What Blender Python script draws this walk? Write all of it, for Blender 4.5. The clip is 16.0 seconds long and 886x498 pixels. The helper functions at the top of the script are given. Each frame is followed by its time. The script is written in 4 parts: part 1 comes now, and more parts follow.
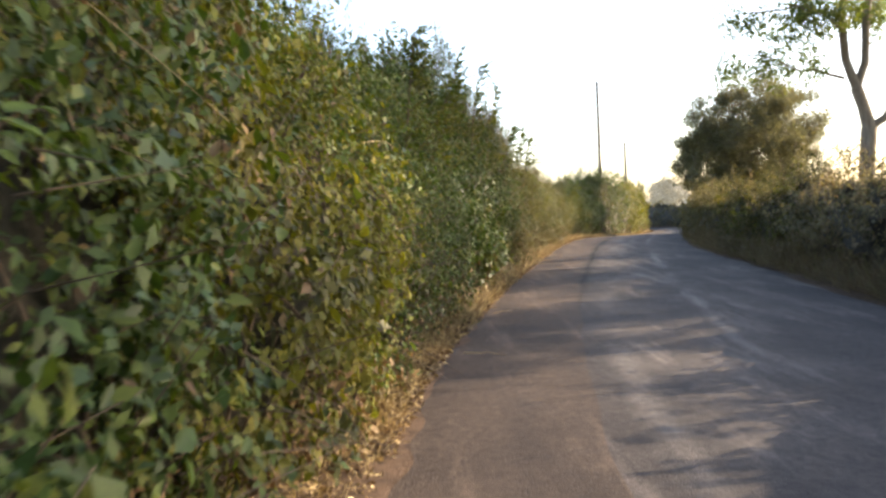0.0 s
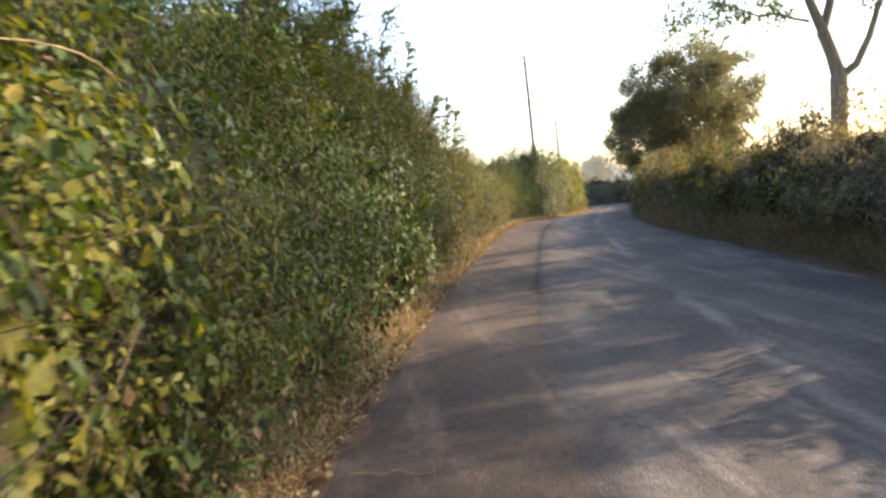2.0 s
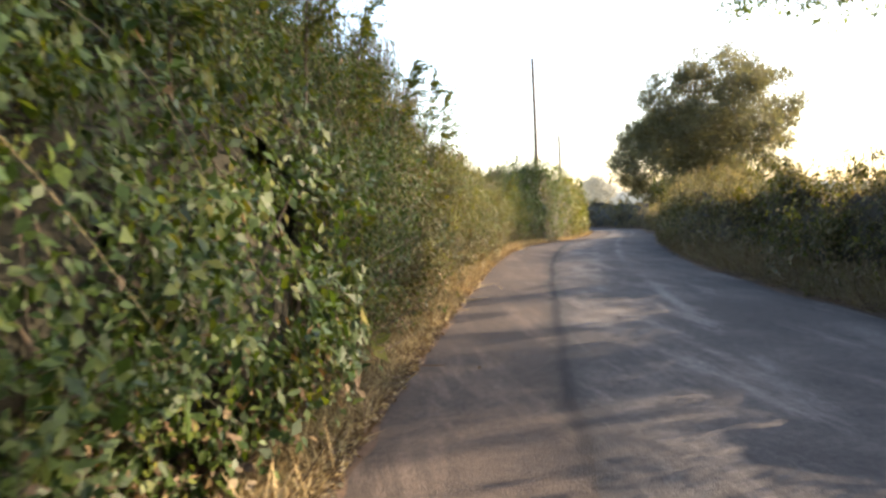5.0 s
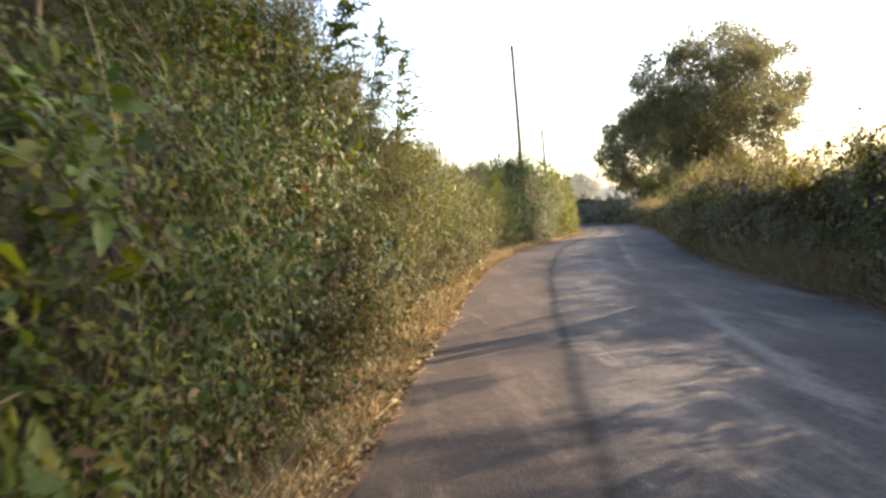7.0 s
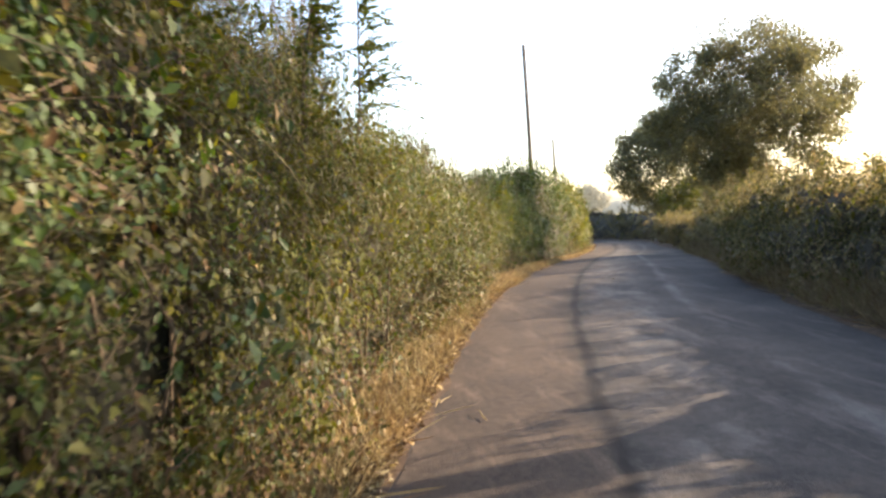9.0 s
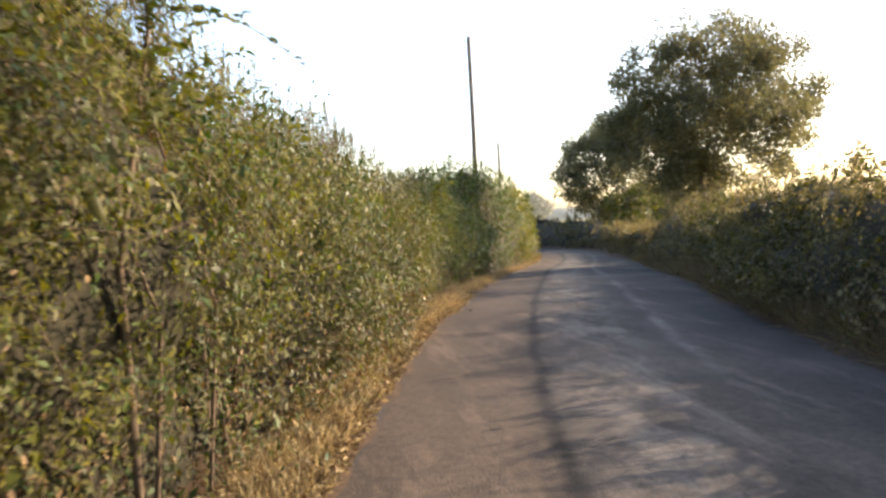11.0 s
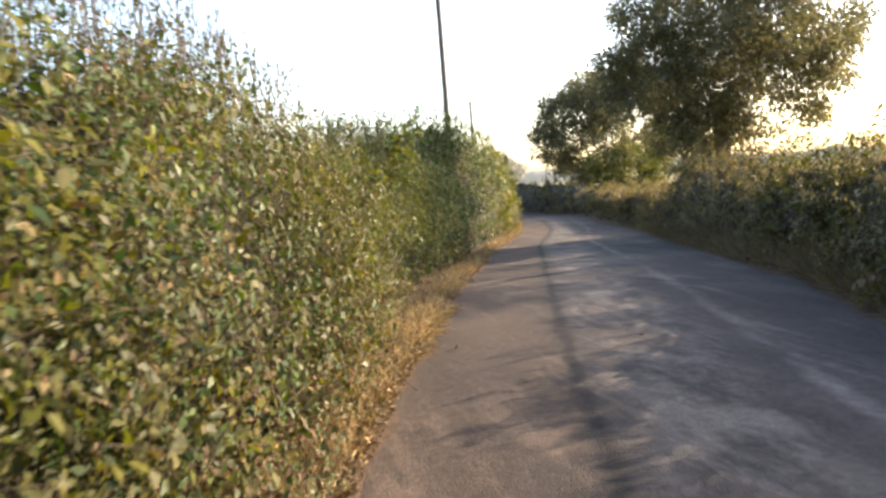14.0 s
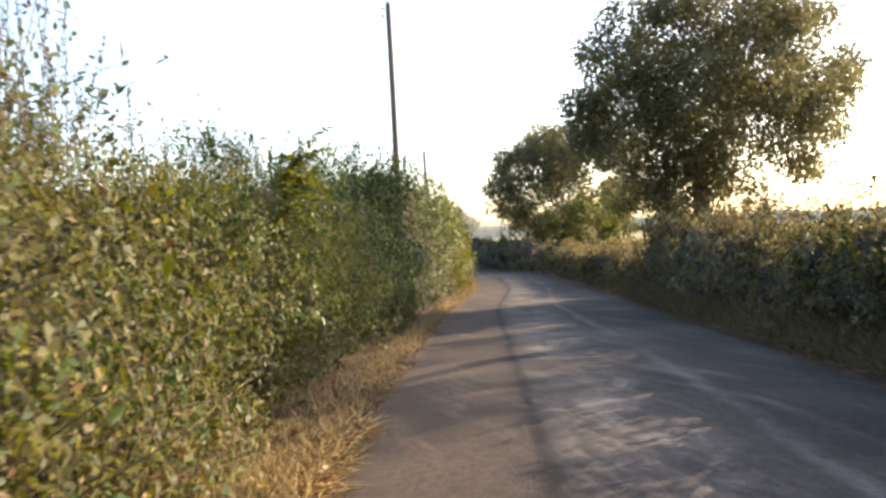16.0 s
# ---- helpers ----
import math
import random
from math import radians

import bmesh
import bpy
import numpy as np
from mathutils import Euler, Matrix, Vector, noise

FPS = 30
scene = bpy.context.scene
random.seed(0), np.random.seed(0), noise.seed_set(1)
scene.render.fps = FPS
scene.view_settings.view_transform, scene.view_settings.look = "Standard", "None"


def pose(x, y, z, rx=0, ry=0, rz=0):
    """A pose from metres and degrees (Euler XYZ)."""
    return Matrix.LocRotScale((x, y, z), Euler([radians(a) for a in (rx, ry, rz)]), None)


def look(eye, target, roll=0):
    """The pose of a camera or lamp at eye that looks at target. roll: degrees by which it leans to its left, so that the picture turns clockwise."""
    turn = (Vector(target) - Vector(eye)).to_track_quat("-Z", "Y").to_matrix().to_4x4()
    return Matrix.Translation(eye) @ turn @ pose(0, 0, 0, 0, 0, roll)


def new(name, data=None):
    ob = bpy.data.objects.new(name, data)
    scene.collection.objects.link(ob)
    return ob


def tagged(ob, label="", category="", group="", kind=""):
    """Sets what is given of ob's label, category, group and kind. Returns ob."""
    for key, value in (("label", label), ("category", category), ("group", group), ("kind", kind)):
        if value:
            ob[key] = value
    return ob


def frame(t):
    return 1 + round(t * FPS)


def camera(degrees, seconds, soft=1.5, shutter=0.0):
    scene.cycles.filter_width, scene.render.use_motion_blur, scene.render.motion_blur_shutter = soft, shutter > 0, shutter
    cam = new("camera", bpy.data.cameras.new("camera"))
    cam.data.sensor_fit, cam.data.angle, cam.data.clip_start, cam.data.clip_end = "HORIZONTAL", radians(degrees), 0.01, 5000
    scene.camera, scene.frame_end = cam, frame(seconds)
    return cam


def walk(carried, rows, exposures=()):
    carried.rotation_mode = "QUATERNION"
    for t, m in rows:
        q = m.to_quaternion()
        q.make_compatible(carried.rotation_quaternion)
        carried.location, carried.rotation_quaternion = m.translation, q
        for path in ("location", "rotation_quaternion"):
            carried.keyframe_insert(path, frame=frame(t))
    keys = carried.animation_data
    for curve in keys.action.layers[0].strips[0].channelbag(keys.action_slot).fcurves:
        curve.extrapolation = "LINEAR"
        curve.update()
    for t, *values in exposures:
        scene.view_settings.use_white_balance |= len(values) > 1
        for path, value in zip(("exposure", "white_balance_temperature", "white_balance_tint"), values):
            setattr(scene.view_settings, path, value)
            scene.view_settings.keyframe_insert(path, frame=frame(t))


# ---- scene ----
cam = camera(63.0, 16.0, 2.7, 0.4)
PATH = [
    (0.0, pose(0.000, 0.000, 1.400, 86.90, 2.71, -0.16)),
    (0.5, pose(0.064, 0.752, 1.423, 87.10, 2.14, -0.79)),
    (1.0, pose(0.224, 1.602, 1.404, 86.40, 5.39, -5.43)),
    (1.5, pose(0.256, 2.371, 1.412, 87.30, 2.84, -2.56)),
    (2.0, pose(0.432, 3.205, 1.392, 85.60, 6.49, -5.37)),
    (2.5, pose(0.528, 3.974, 1.384, 87.79, 3.73, -6.21)),
    (3.0, pose(0.720, 4.808, 1.364, 88.38, 3.77, -6.91)),
    (3.5, pose(0.800, 5.576, 1.388, 88.70, 3.27, -3.23)),
    (6.0, pose(1.440, 9.439, 1.366, 85.28, 2.91, -7.76)),
    (6.5, pose(1.600, 10.286, 1.394, 87.78, 3.91, -7.71)),
    (7.0, pose(1.776, 11.073, 1.371, 86.59, 4.97, -7.05)),
    (7.5, pose(1.936, 11.922, 1.368, 87.67, 3.44, -8.33)),
    (8.0, pose(2.128, 12.660, 1.358, 85.46, 3.14, -10.25)),
    (8.5, pose(2.272, 13.475, 1.385, 87.08, 2.87, -7.06)),
    (9.0, pose(2.384, 14.180, 1.390, 87.49, 3.94, -6.50)),
    (9.5, pose(2.528, 14.980, 1.416, 88.48, 4.29, -7.29)),
    (10.0, pose(2.704, 15.653, 1.403, 88.25, 3.79, -11.32)),
    (12.5, pose(3.545, 19.469, 1.441, 87.07, 2.02, -10.07)),
    (13.0, pose(3.661, 20.146, 1.460, 88.17, 3.00, -12.24)),
    (13.5, pose(3.864, 20.902, 1.440, 85.37, 3.82, -13.01)),
    (14.0, pose(4.014, 21.551, 1.447, 84.77, 4.53, -13.28)),
    (14.5, pose(4.255, 22.305, 1.422, 86.56, 4.29, -14.89)),
    (15.0, pose(4.441, 22.970, 1.419, 85.86, 3.66, -14.11)),
    (15.5, pose(4.713, 23.719, 1.404, 87.65, 3.22, -15.73)),
    (16.0, pose(4.908, 24.344, 1.395, 88.75, 2.96, -16.94)),
]
walk(cam, PATH, [(t, stops, 6600, 14) for t, stops in ((0.0, 2.2), (3.0, 2.3), (6.5, 2.4), (9.0, 2.27), (10.0, 2.12), (12.5, 2.0), (14.4, 2.2), (16.0, 2.0))])

# ---- light: low sun to the right of the lane, clear sky ----
SUN_AZ, SUN_EL = 79.0, 21.5
world = bpy.data.worlds.new("sky")
scene.world = world
world.use_nodes = True
wt = world.node_tree
sky = wt.nodes.new("ShaderNodeTexSky")
sky.sky_type = "NISHITA"
sky.sun_disc = False
sky.sun_elevation = radians(SUN_EL)
sky.sun_rotation = radians(SUN_AZ)
sky.air_density, sky.dust_density, sky.ozone_density = 1.0, 2.2, 0.8
wt.links.new(sky.outputs[0], wt.nodes["Background"].inputs[0])
wt.nodes["Background"].inputs[1].default_value = 0.15
sun_data = bpy.data.lights.new("sun", "SUN")
sun_data.energy, sun_data.angle, sun_data.color = 3.8, radians(0.6), (1.0, 0.81, 0.57)
sun = new("sun", sun_data)
to_sun = Vector((math.sin(radians(SUN_AZ)) * math.cos(radians(SUN_EL)), math.cos(radians(SUN_AZ)) * math.cos(radians(SUN_EL)), math.sin(radians(SUN_EL))))
sun.matrix_world = look(to_sun * 80, (0, 0, 0))

RNG = np.random.default_rng(11)


# ---- materials ----
def base_material(name):
    m = bpy.data.materials.new(name)
    m.use_nodes = True
    nodes = m.node_tree.nodes
    return m, nodes, m.node_tree.links, nodes["Principled BSDF"]


def ramp(nodes, stops):
    r = nodes.new("ShaderNodeValToRGB")
    els = r.color_ramp.elements
    while len(els) < len(stops):
        els.new(0.5)
    for e, (p, c) in zip(els, stops):
        e.position, e.color = p, (*c, 1)
    return r


def noise_node(nodes, links, scale, detail=4, rough=0.6, coords="Object", stretch=None):
    tc = nodes.new("ShaderNodeTexCoord")
    n = nodes.new("ShaderNodeTexNoise")
    n.inputs["Scale"].default_value, n.inputs["Detail"].default_value, n.inputs["Roughness"].default_value = scale, detail, rough
    if stretch:
        mp = nodes.new("ShaderNodeMapping")
        mp.inputs["Scale"].default_value = stretch
        links.new(tc.outputs[coords], mp.inputs[0])
        links.new(mp.outputs[0], n.inputs["Vector"])
    else:
        links.new(tc.outputs[coords], n.inputs["Vector"])
    return n


def mixed(nodes, links, kind, fac, a, b):
    m = nodes.new("ShaderNodeMix")
    m.data_type, m.blend_type = "RGBA", kind
    for sock, v in ((m.inputs[0], fac), (m.inputs[6], a), (m.inputs[7], b)):
        if hasattr(v, "is_linked"):
            links.new(v, sock)
        elif isinstance(v, tuple):
            sock.default_value = (*v, 1)
        else:
            sock.default_value = v
    return m.outputs[2]


def leaf_material(name, stops, rough=0.42, through_light=0.35, tint=(1.3, 1.35, 0.4), gloss=0.5):
    """Leaves: colour by leaf, fine mottling, light passing through the blade."""
    m, nodes, links, p = base_material(name)
    geo = nodes.new("ShaderNodeNewGeometry")
    r = ramp(nodes, stops)
    links.new(geo.outputs["Random Per Island"], r.inputs[0])
    n = noise_node(nodes, links, 45, 3)
    mottled = ramp(nodes, [(0.3, (0.72, 0.72, 0.72)), (0.7, (1.2, 1.2, 1.2))])
    links.new(n.outputs[0], mottled.inputs[0])
    big = noise_node(nodes, links, 1.3, 2)
    patch = ramp(nodes, [(0.35, (0.8, 0.85, 0.8)), (0.68, (1.2, 1.12, 0.95))])
    links.new(big.outputs[0], patch.inputs[0])
    c = mixed(nodes, links, "MULTIPLY", 1.0, r.outputs[0], mottled.outputs[0])
    c = mixed(nodes, links, "MULTIPLY", 1.0, c, patch.outputs[0])
    links.new(c, p.inputs["Base Color"])
    p.inputs["Roughness"].default_value = rough
    p.inputs["Specular IOR Level"].default_value = gloss
    t = nodes.new("ShaderNodeBsdfTranslucent")
    links.new(mixed(nodes, links, "MULTIPLY", 1.0, c, tint), t.inputs[0])
    mix = nodes.new("ShaderNodeMixShader")
    mix.inputs[0].default_value = through_light
    links.new(p.outputs[0], mix.inputs[1])
    links.new(t.outputs[0], mix.inputs[2])
    links.new(mix.outputs[0], nodes["Material Output"].inputs[0])
    return m


def plain_material(name, a, b, scale=8, rough=0.85, bump=0.3, bump_scale=40, stretch=None):
    m, nodes, links, p = base_material(name)
    n = noise_node(nodes, links, scale, 6, 0.65, stretch=stretch)
    r = ramp(nodes, [(0.3, a), (0.72, b)])
    links.new(n.outputs[0], r.inputs[0])
    links.new(r.outputs[0], p.inputs["Base Color"])
    p.inputs["Roughness"].default_value = rough
    p.inputs["Specular IOR Level"].default_value = 0.25
    n2 = noise_node(nodes, links, bump_scale, 5, stretch=stretch)
    bp = nodes.new("ShaderNodeBump")
    bp.inputs["Strength"].default_value, bp.inputs["Distance"].default_value = bump, 0.02
    links.new(n2.outputs[0], bp.inputs["Height"])
    links.new(bp.outputs[0], p.inputs["Normal"])
    return m


def maths(nodes, links, kind, a, b):
    m = nodes.new("ShaderNodeMath")
    m.operation = kind
    for sock, v in zip(m.inputs, (a, b)):
        if hasattr(v, "is_linked"):
            links.new(v, sock)
        else:
            sock.default_value = v
    return m.outputs[0]


# centre and width across the lane, sway, shape, grain, cut, stretch, share, colour, stretch of the lane over which it fades in
ALL = (-30.0, -29.0)
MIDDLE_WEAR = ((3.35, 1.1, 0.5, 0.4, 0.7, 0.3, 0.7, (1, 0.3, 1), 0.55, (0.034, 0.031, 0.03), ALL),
               (1.9, 1.5, 0.9, 0.35, 1.5, 0.47, 0.6, (1, 0.55, 1), 0.8, (0.15, 0.133, 0.117), (2.0, 24.0)),
               (1.6, 0.4, 0.4, 0.42, 1.3, 0.4, 0.55, (1, 0.35, 1), 0.7, (0.13, 0.117, 0.104), (12.0, 8.0)),
               (2.75, 0.28, 0.3, 0.45, 1.1, 0.42, 0.6, (1, 0.3, 1), 0.75, (0.17, 0.155, 0.14), ALL))
TAR_JOINT = ((1.25, 0.55, 0.3, 0.45, 1.3, 0.36, 0.5, (1, 0.5, 1), 0.55, (0.022, 0.02, 0.019), (9.0, 13.0)),
             (1.25, 0.2, 0.22, 0.42, 2.0, 0.33, 0.42, (1, 0.4, 1), 0.85, (0.012, 0.011, 0.0105), (9.0, 13.0)))


def lane_wear(nodes, links, c, wear):
    """Marks that follow the lane: a dusty middle, a pale seam, a darker wheel track, the tar joint of the patched strip."""
    at = nodes.new("ShaderNodeAttribute")
    at.attribute_name = "lane"
    sep = nodes.new("ShaderNodeSeparateXYZ")
    links.new(at.outputs["Vector"], sep.inputs[0])
    wander = noise_node(nodes, links, 0.9, 5, 0.65)

    def band(centre, width, sway, shape):
        d = maths(nodes, links, "ADD", sep.outputs[0], maths(nodes, links, "MULTIPLY", maths(nodes, links, "SUBTRACT", wander.outputs[0], 0.5), sway))
        u = maths(nodes, links, "ADD", maths(nodes, links, "MULTIPLY", maths(nodes, links, "SUBTRACT", d, centre), 1.0 / width), 0.5)
        r = ramp(nodes, [(0.1, (0, 0, 0)), (shape, (1, 1, 1)), (1 - shape, (1, 1, 1)), (0.9, (0, 0, 0))])
        links.new(u, r.inputs[0])
        return r.outputs[0]

    def patches(scale, lo, hi, stretch):
        n = noise_node(nodes, links, scale, 7, 0.68, stretch=stretch)
        r = ramp(nodes, [(lo, (0, 0, 0)), (hi, (1, 1, 1))])
        links.new(n.outputs[0], r.inputs[0])
        return r.outputs[0]

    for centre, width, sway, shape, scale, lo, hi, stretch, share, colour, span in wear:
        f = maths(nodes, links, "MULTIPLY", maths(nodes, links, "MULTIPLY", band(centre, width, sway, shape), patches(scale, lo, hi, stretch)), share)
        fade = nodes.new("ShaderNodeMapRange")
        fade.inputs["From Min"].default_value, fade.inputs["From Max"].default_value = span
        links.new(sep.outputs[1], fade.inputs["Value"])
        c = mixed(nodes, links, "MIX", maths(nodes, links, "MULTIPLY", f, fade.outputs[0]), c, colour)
    return c


def asphalt_material(name, dark, light, warm, wear=()):
    m, nodes, links, p = base_material(name)
    fine = noise_node(nodes, links, 160, 3, 0.7)
    grain = ramp(nodes, [(0.32, (0.55, 0.55, 0.55)), (0.68, (1.45, 1.42, 1.38))])
    links.new(fine.outputs[0], grain.inputs[0])
    blot = noise_node(nodes, links, 1.7, 6, 0.62, stretch=(1.0, 0.35, 1.0))
    base = ramp(nodes, [(0.3, dark), (0.7, light)])
    links.new(blot.outputs[0], base.inputs[0])
    dust = noise_node(nodes, links, 0.55, 5, 0.6)
    df = ramp(nodes, [(0.45, (0, 0, 0)), (0.75, (1, 1, 1))])
    links.new(dust.outputs[0], df.inputs[0])
    c = mixed(nodes, links, "MIX", df.outputs[0], base.outputs[0], warm)
    streak = noise_node(nodes, links, 2.6, 5, 0.7, stretch=(1.0, 0.16, 1.0))
    sf = ramp(nodes, [(0.53, (0, 0, 0)), (0.66, (0.85, 0.85, 0.85))])
    links.new(streak.outputs[0], sf.inputs[0])
    c = mixed(nodes, links, "MIX", sf.outputs[0], c, tuple(1.35 * v for v in warm))
    tyre = noise_node(nodes, links, 0.9, 3, 0.5, stretch=(1.0, 0.05, 1.0))
    tf = ramp(nodes, [(0.35, (0.72, 0.72, 0.74)), (0.65, (1.12, 1.11, 1.1))])
    links.new(tyre.outputs[0], tf.inputs[0])
    c = mixed(nodes, links, "MULTIPLY", 1.0, c, tf.outputs[0])
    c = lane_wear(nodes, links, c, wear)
    grit = noise_node(nodes, links, 17, 6, 0.75)
    gf = ramp(nodes, [(0.3, (0.66, 0.66, 0.67)), (0.7, (1.34, 1.32, 1.3))])
    links.new(grit.outputs[0], gf.inputs[0])
    c = mixed(nodes, links, "MULTIPLY", 1.0, c, gf.outputs[0])
    c = mixed(nodes, links, "MULTIPLY", 1.0, c, grain.outputs[0])
    links.new(c, p.inputs["Base Color"])
    rr = ramp(nodes, [(0.3, (0.8, 0.8, 0.8)), (0.7, (0.95, 0.95, 0.95))])
    links.new(blot.outputs[0], rr.inputs[0])
    links.new(rr.outputs[0], p.inputs["Roughness"])
    p.inputs["Specular IOR Level"].default_value = 0.2
    stones = nodes.new("ShaderNodeTexVoronoi")
    stones.inputs["Scale"].default_value = 95
    tc = nodes.new("ShaderNodeTexCoord")
    links.new(tc.outputs["Object"], stones.inputs["Vector"])
    bp = nodes.new("ShaderNodeBump")
    bp.inputs["Strength"].default_value, bp.inputs["Distance"].default_value = 0.55, 0.006
    links.new(stones.outputs["Distance"], bp.inputs["Height"])
    links.new(bp.outputs[0], p.inputs["Normal"])
    return m


M_DARK = leaf_material("dark_green_leaf", [(0.0, (0.023, 0.041, 0.011)), (0.5, (0.038, 0.064, 0.015)), (0.85, (0.056, 0.084, 0.018)), (1.0, (0.085, 0.1, 0.02))], 0.46, 0.3, gloss=0.2)
M_MID = leaf_material("mid_green_leaf", [(0.0, (0.038, 0.06, 0.012)), (0.5, (0.058, 0.08, 0.014)), (0.9, (0.088, 0.098, 0.018)), (1.0, (0.12, 0.104, 0.02))], 0.52, 0.35, gloss=0.16)
M_YELLOW = leaf_material("yellow_green_leaf", [(0.0, (0.07, 0.078, 0.014)), (0.6, (0.098, 0.098, 0.018)), (1.0, (0.14, 0.126, 0.024))], 0.55, 0.4, gloss=0.15)
M_OLIVE = leaf_material("olive_leaf", [(0.0, (0.037, 0.041, 0.013)), (0.5, (0.058, 0.058, 0.017)), (0.9, (0.083, 0.077, 0.022)), (1.0, (0.11, 0.084, 0.027))], 0.5, 0.32, (1.3, 1.25, 0.35), 0.18)
M_DRY = leaf_material("dry_leaf", [(0.0, (0.07, 0.043, 0.024)), (0.5, (0.125, 0.08, 0.042)), (1.0, (0.2, 0.14, 0.075))], 0.65, 0.25, (1.1, 0.9, 0.6), 0.25)
M_STRAW = leaf_material("dry_straw", [(0.0, (0.24, 0.175, 0.09)), (0.5, (0.42, 0.315, 0.17)), (1.0, (0.6, 0.48, 0.28))], 0.6, 0.25, (1.05, 1.0, 0.82), 0.25)
# Greyed and lightened leaf colour stands in for haze in front of the crowns.
M_OAK = leaf_material("hazed_oak_leaf", [(0.0, (0.085, 0.083, 0.058)), (0.6, (0.11, 0.108, 0.075)), (1.0, (0.14, 0.135, 0.09))], 0.5, 0.6, (1.3, 1.28, 0.8), gloss=0.3)
M_ASH = leaf_material("ash_leaf", [(0.0, (0.05, 0.07, 0.022)), (0.6, (0.08, 0.105, 0.03)), (1.0, (0.12, 0.14, 0.045))], 0.5, 0.5, gloss=0.3)
M_BANK = leaf_material("brown_olive_leaf", [(0.0, (0.13, 0.11, 0.066)), (0.5, (0.185, 0.158, 0.092)), (1.0, (0.25, 0.21, 0.125))], 0.6, 0.45, (1.15, 1.1, 0.6), 0.2)
M_BANK_DRY = leaf_material("dull_dry_leaf", [(0.0, (0.15, 0.112, 0.072)), (0.5, (0.21, 0.162, 0.105)), (1.0, (0.29, 0.225, 0.15))], 0.7, 0.35, (1.1, 0.95, 0.7), 0.2)
M_TWIG = plain_material("twig_bark", (0.05, 0.035, 0.022), (0.14, 0.10, 0.065), 30)
M_CANE = plain_material("pale_cane", (0.14, 0.1, 0.05), (0.3, 0.24, 0.13), 20)
# Inner sheets of the hedges: the shade between the leaves is in their colour.
M_INNER = plain_material("painted_inner_shade", (0.012, 0.012, 0.007), (0.04, 0.034, 0.02), 18, 0.95, 0.8, 25)
M_BANK_INNER = plain_material("painted_shade_dry_twigs", (0.035, 0.03, 0.021), (0.09, 0.075, 0.052), 18, 0.95, 0.8, 25)
M_BARK = plain_material("tree_bark", (0.07, 0.055, 0.04), (0.2, 0.165, 0.125), 9, 0.9, 0.7, 22, (1, 1, 0.25))
M_POLE = plain_material("weathered_pole_wood", (0.075, 0.055, 0.042), (0.17, 0.135, 0.105), 14, 0.85, 0.4, 40, (1, 1, 0.08))
M_STEEL = plain_material("galvanised_steel", (0.25, 0.25, 0.25), (0.4, 0.4, 0.4), 20, 0.5, 0.1)
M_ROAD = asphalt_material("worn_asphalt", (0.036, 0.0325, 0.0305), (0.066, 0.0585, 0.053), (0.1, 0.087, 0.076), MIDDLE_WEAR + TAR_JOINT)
M_TRENCH = asphalt_material("brownish_patched_asphalt", (0.047, 0.0365, 0.0285), (0.075, 0.058, 0.045), (0.092, 0.07, 0.052), TAR_JOINT)
M_SOIL = plain_material("dusty_verge_soil", (0.05, 0.032, 0.02), (0.13, 0.083, 0.05), 7, 0.95, 0.6, 50)
M_FIELD = plain_material("dry_pasture", (0.13, 0.12, 0.045), (0.28, 0.22, 0.095), 0.35, 0.95, 0.5, 6)


# ---- plan ----
LEFT = [(-1.1, -14), (-0.9, -6), (-0.7, 0), (-0.4, 3.5), (-0.1, 6.4), (0.47, 9.2), (0.8, 11), (1.6, 14.6), (2.4, 17.9), (2.95, 20.15), (3.75, 23.3),
        (4.6, 26.1), (5.5, 28.7), (7.6, 34.5), (10.4, 42.2), (14.5, 51.5), (18.3, 62.4), (20.0, 70), (20.4, 78), (19.4, 88), (15, 112)]
RIGHT = [(3.2, -14), (3.6, -6), (4.1, 0), (5.2, 8.5), (6.0, 13), (7.08, 20.3), (8.7, 26), (9.8, 28.7), (12.6, 35.8), (15.4, 42.2), (16.4, 44.7), (18.5, 52), (21.7, 61),
         (23.7, 69), (24.3, 78), (23.3, 88), (19.3, 112)]


class Line:
    """A road edge as a smooth polyline with arc length."""

    def __init__(self, pts):
        p = np.array(pts, float)
        y = np.arange(p[0, 1], p[-1, 1], 0.25)
        x = np.interp(y, p[:, 1], p[:, 0])
        k = np.ones(13) / 13
        x = np.convolve(np.pad(x, 6, mode="reflect", reflect_type="odd"), k, "valid")
        self.p = np.c_[x, y]
        t = np.gradient(self.p, axis=0)
        self.t = t / np.linalg.norm(t, axis=1)[:, None]

    def at(self, y, d):
        """Places at y along the lane, d metres to the right of the line, and the right-hand normal there."""
        x = np.interp(y, self.p[:, 1], self.p[:, 0])
        tx = np.interp(y, self.p[:, 1], self.t[:, 0])
        ty = np.interp(y, self.p[:, 1], self.t[:, 1])
        return x + d * ty, y - d * tx, ty, -tx


EDGE_L, EDGE_R = Line(LEFT), Line(RIGHT)
DIP_Y = [-600, 29, 45, 62, 75, 95, 600]
DIP_Z = [0, 0, -0.8, -1.28, -1.65, -2.0, -2.0]


def ground_z(x, y):
    """Level lane that dips beyond the bend; the land to the right of it rises gently."""
    z = np.interp(y, DIP_Y, DIP_Z)
    right = np.asarray(x) - np.interp(y, EDGE_R.p[:, 1], EDGE_R.p[:, 0]) - 1.0
    left = np.interp(y, EDGE_L.p[:, 1], EDGE_L.p[:, 0]) - 1.0 - np.asarray(x)
    return z + 0.028 * np.clip(right, 0, 70) + 0.01 * np.clip(left, 0, 60)


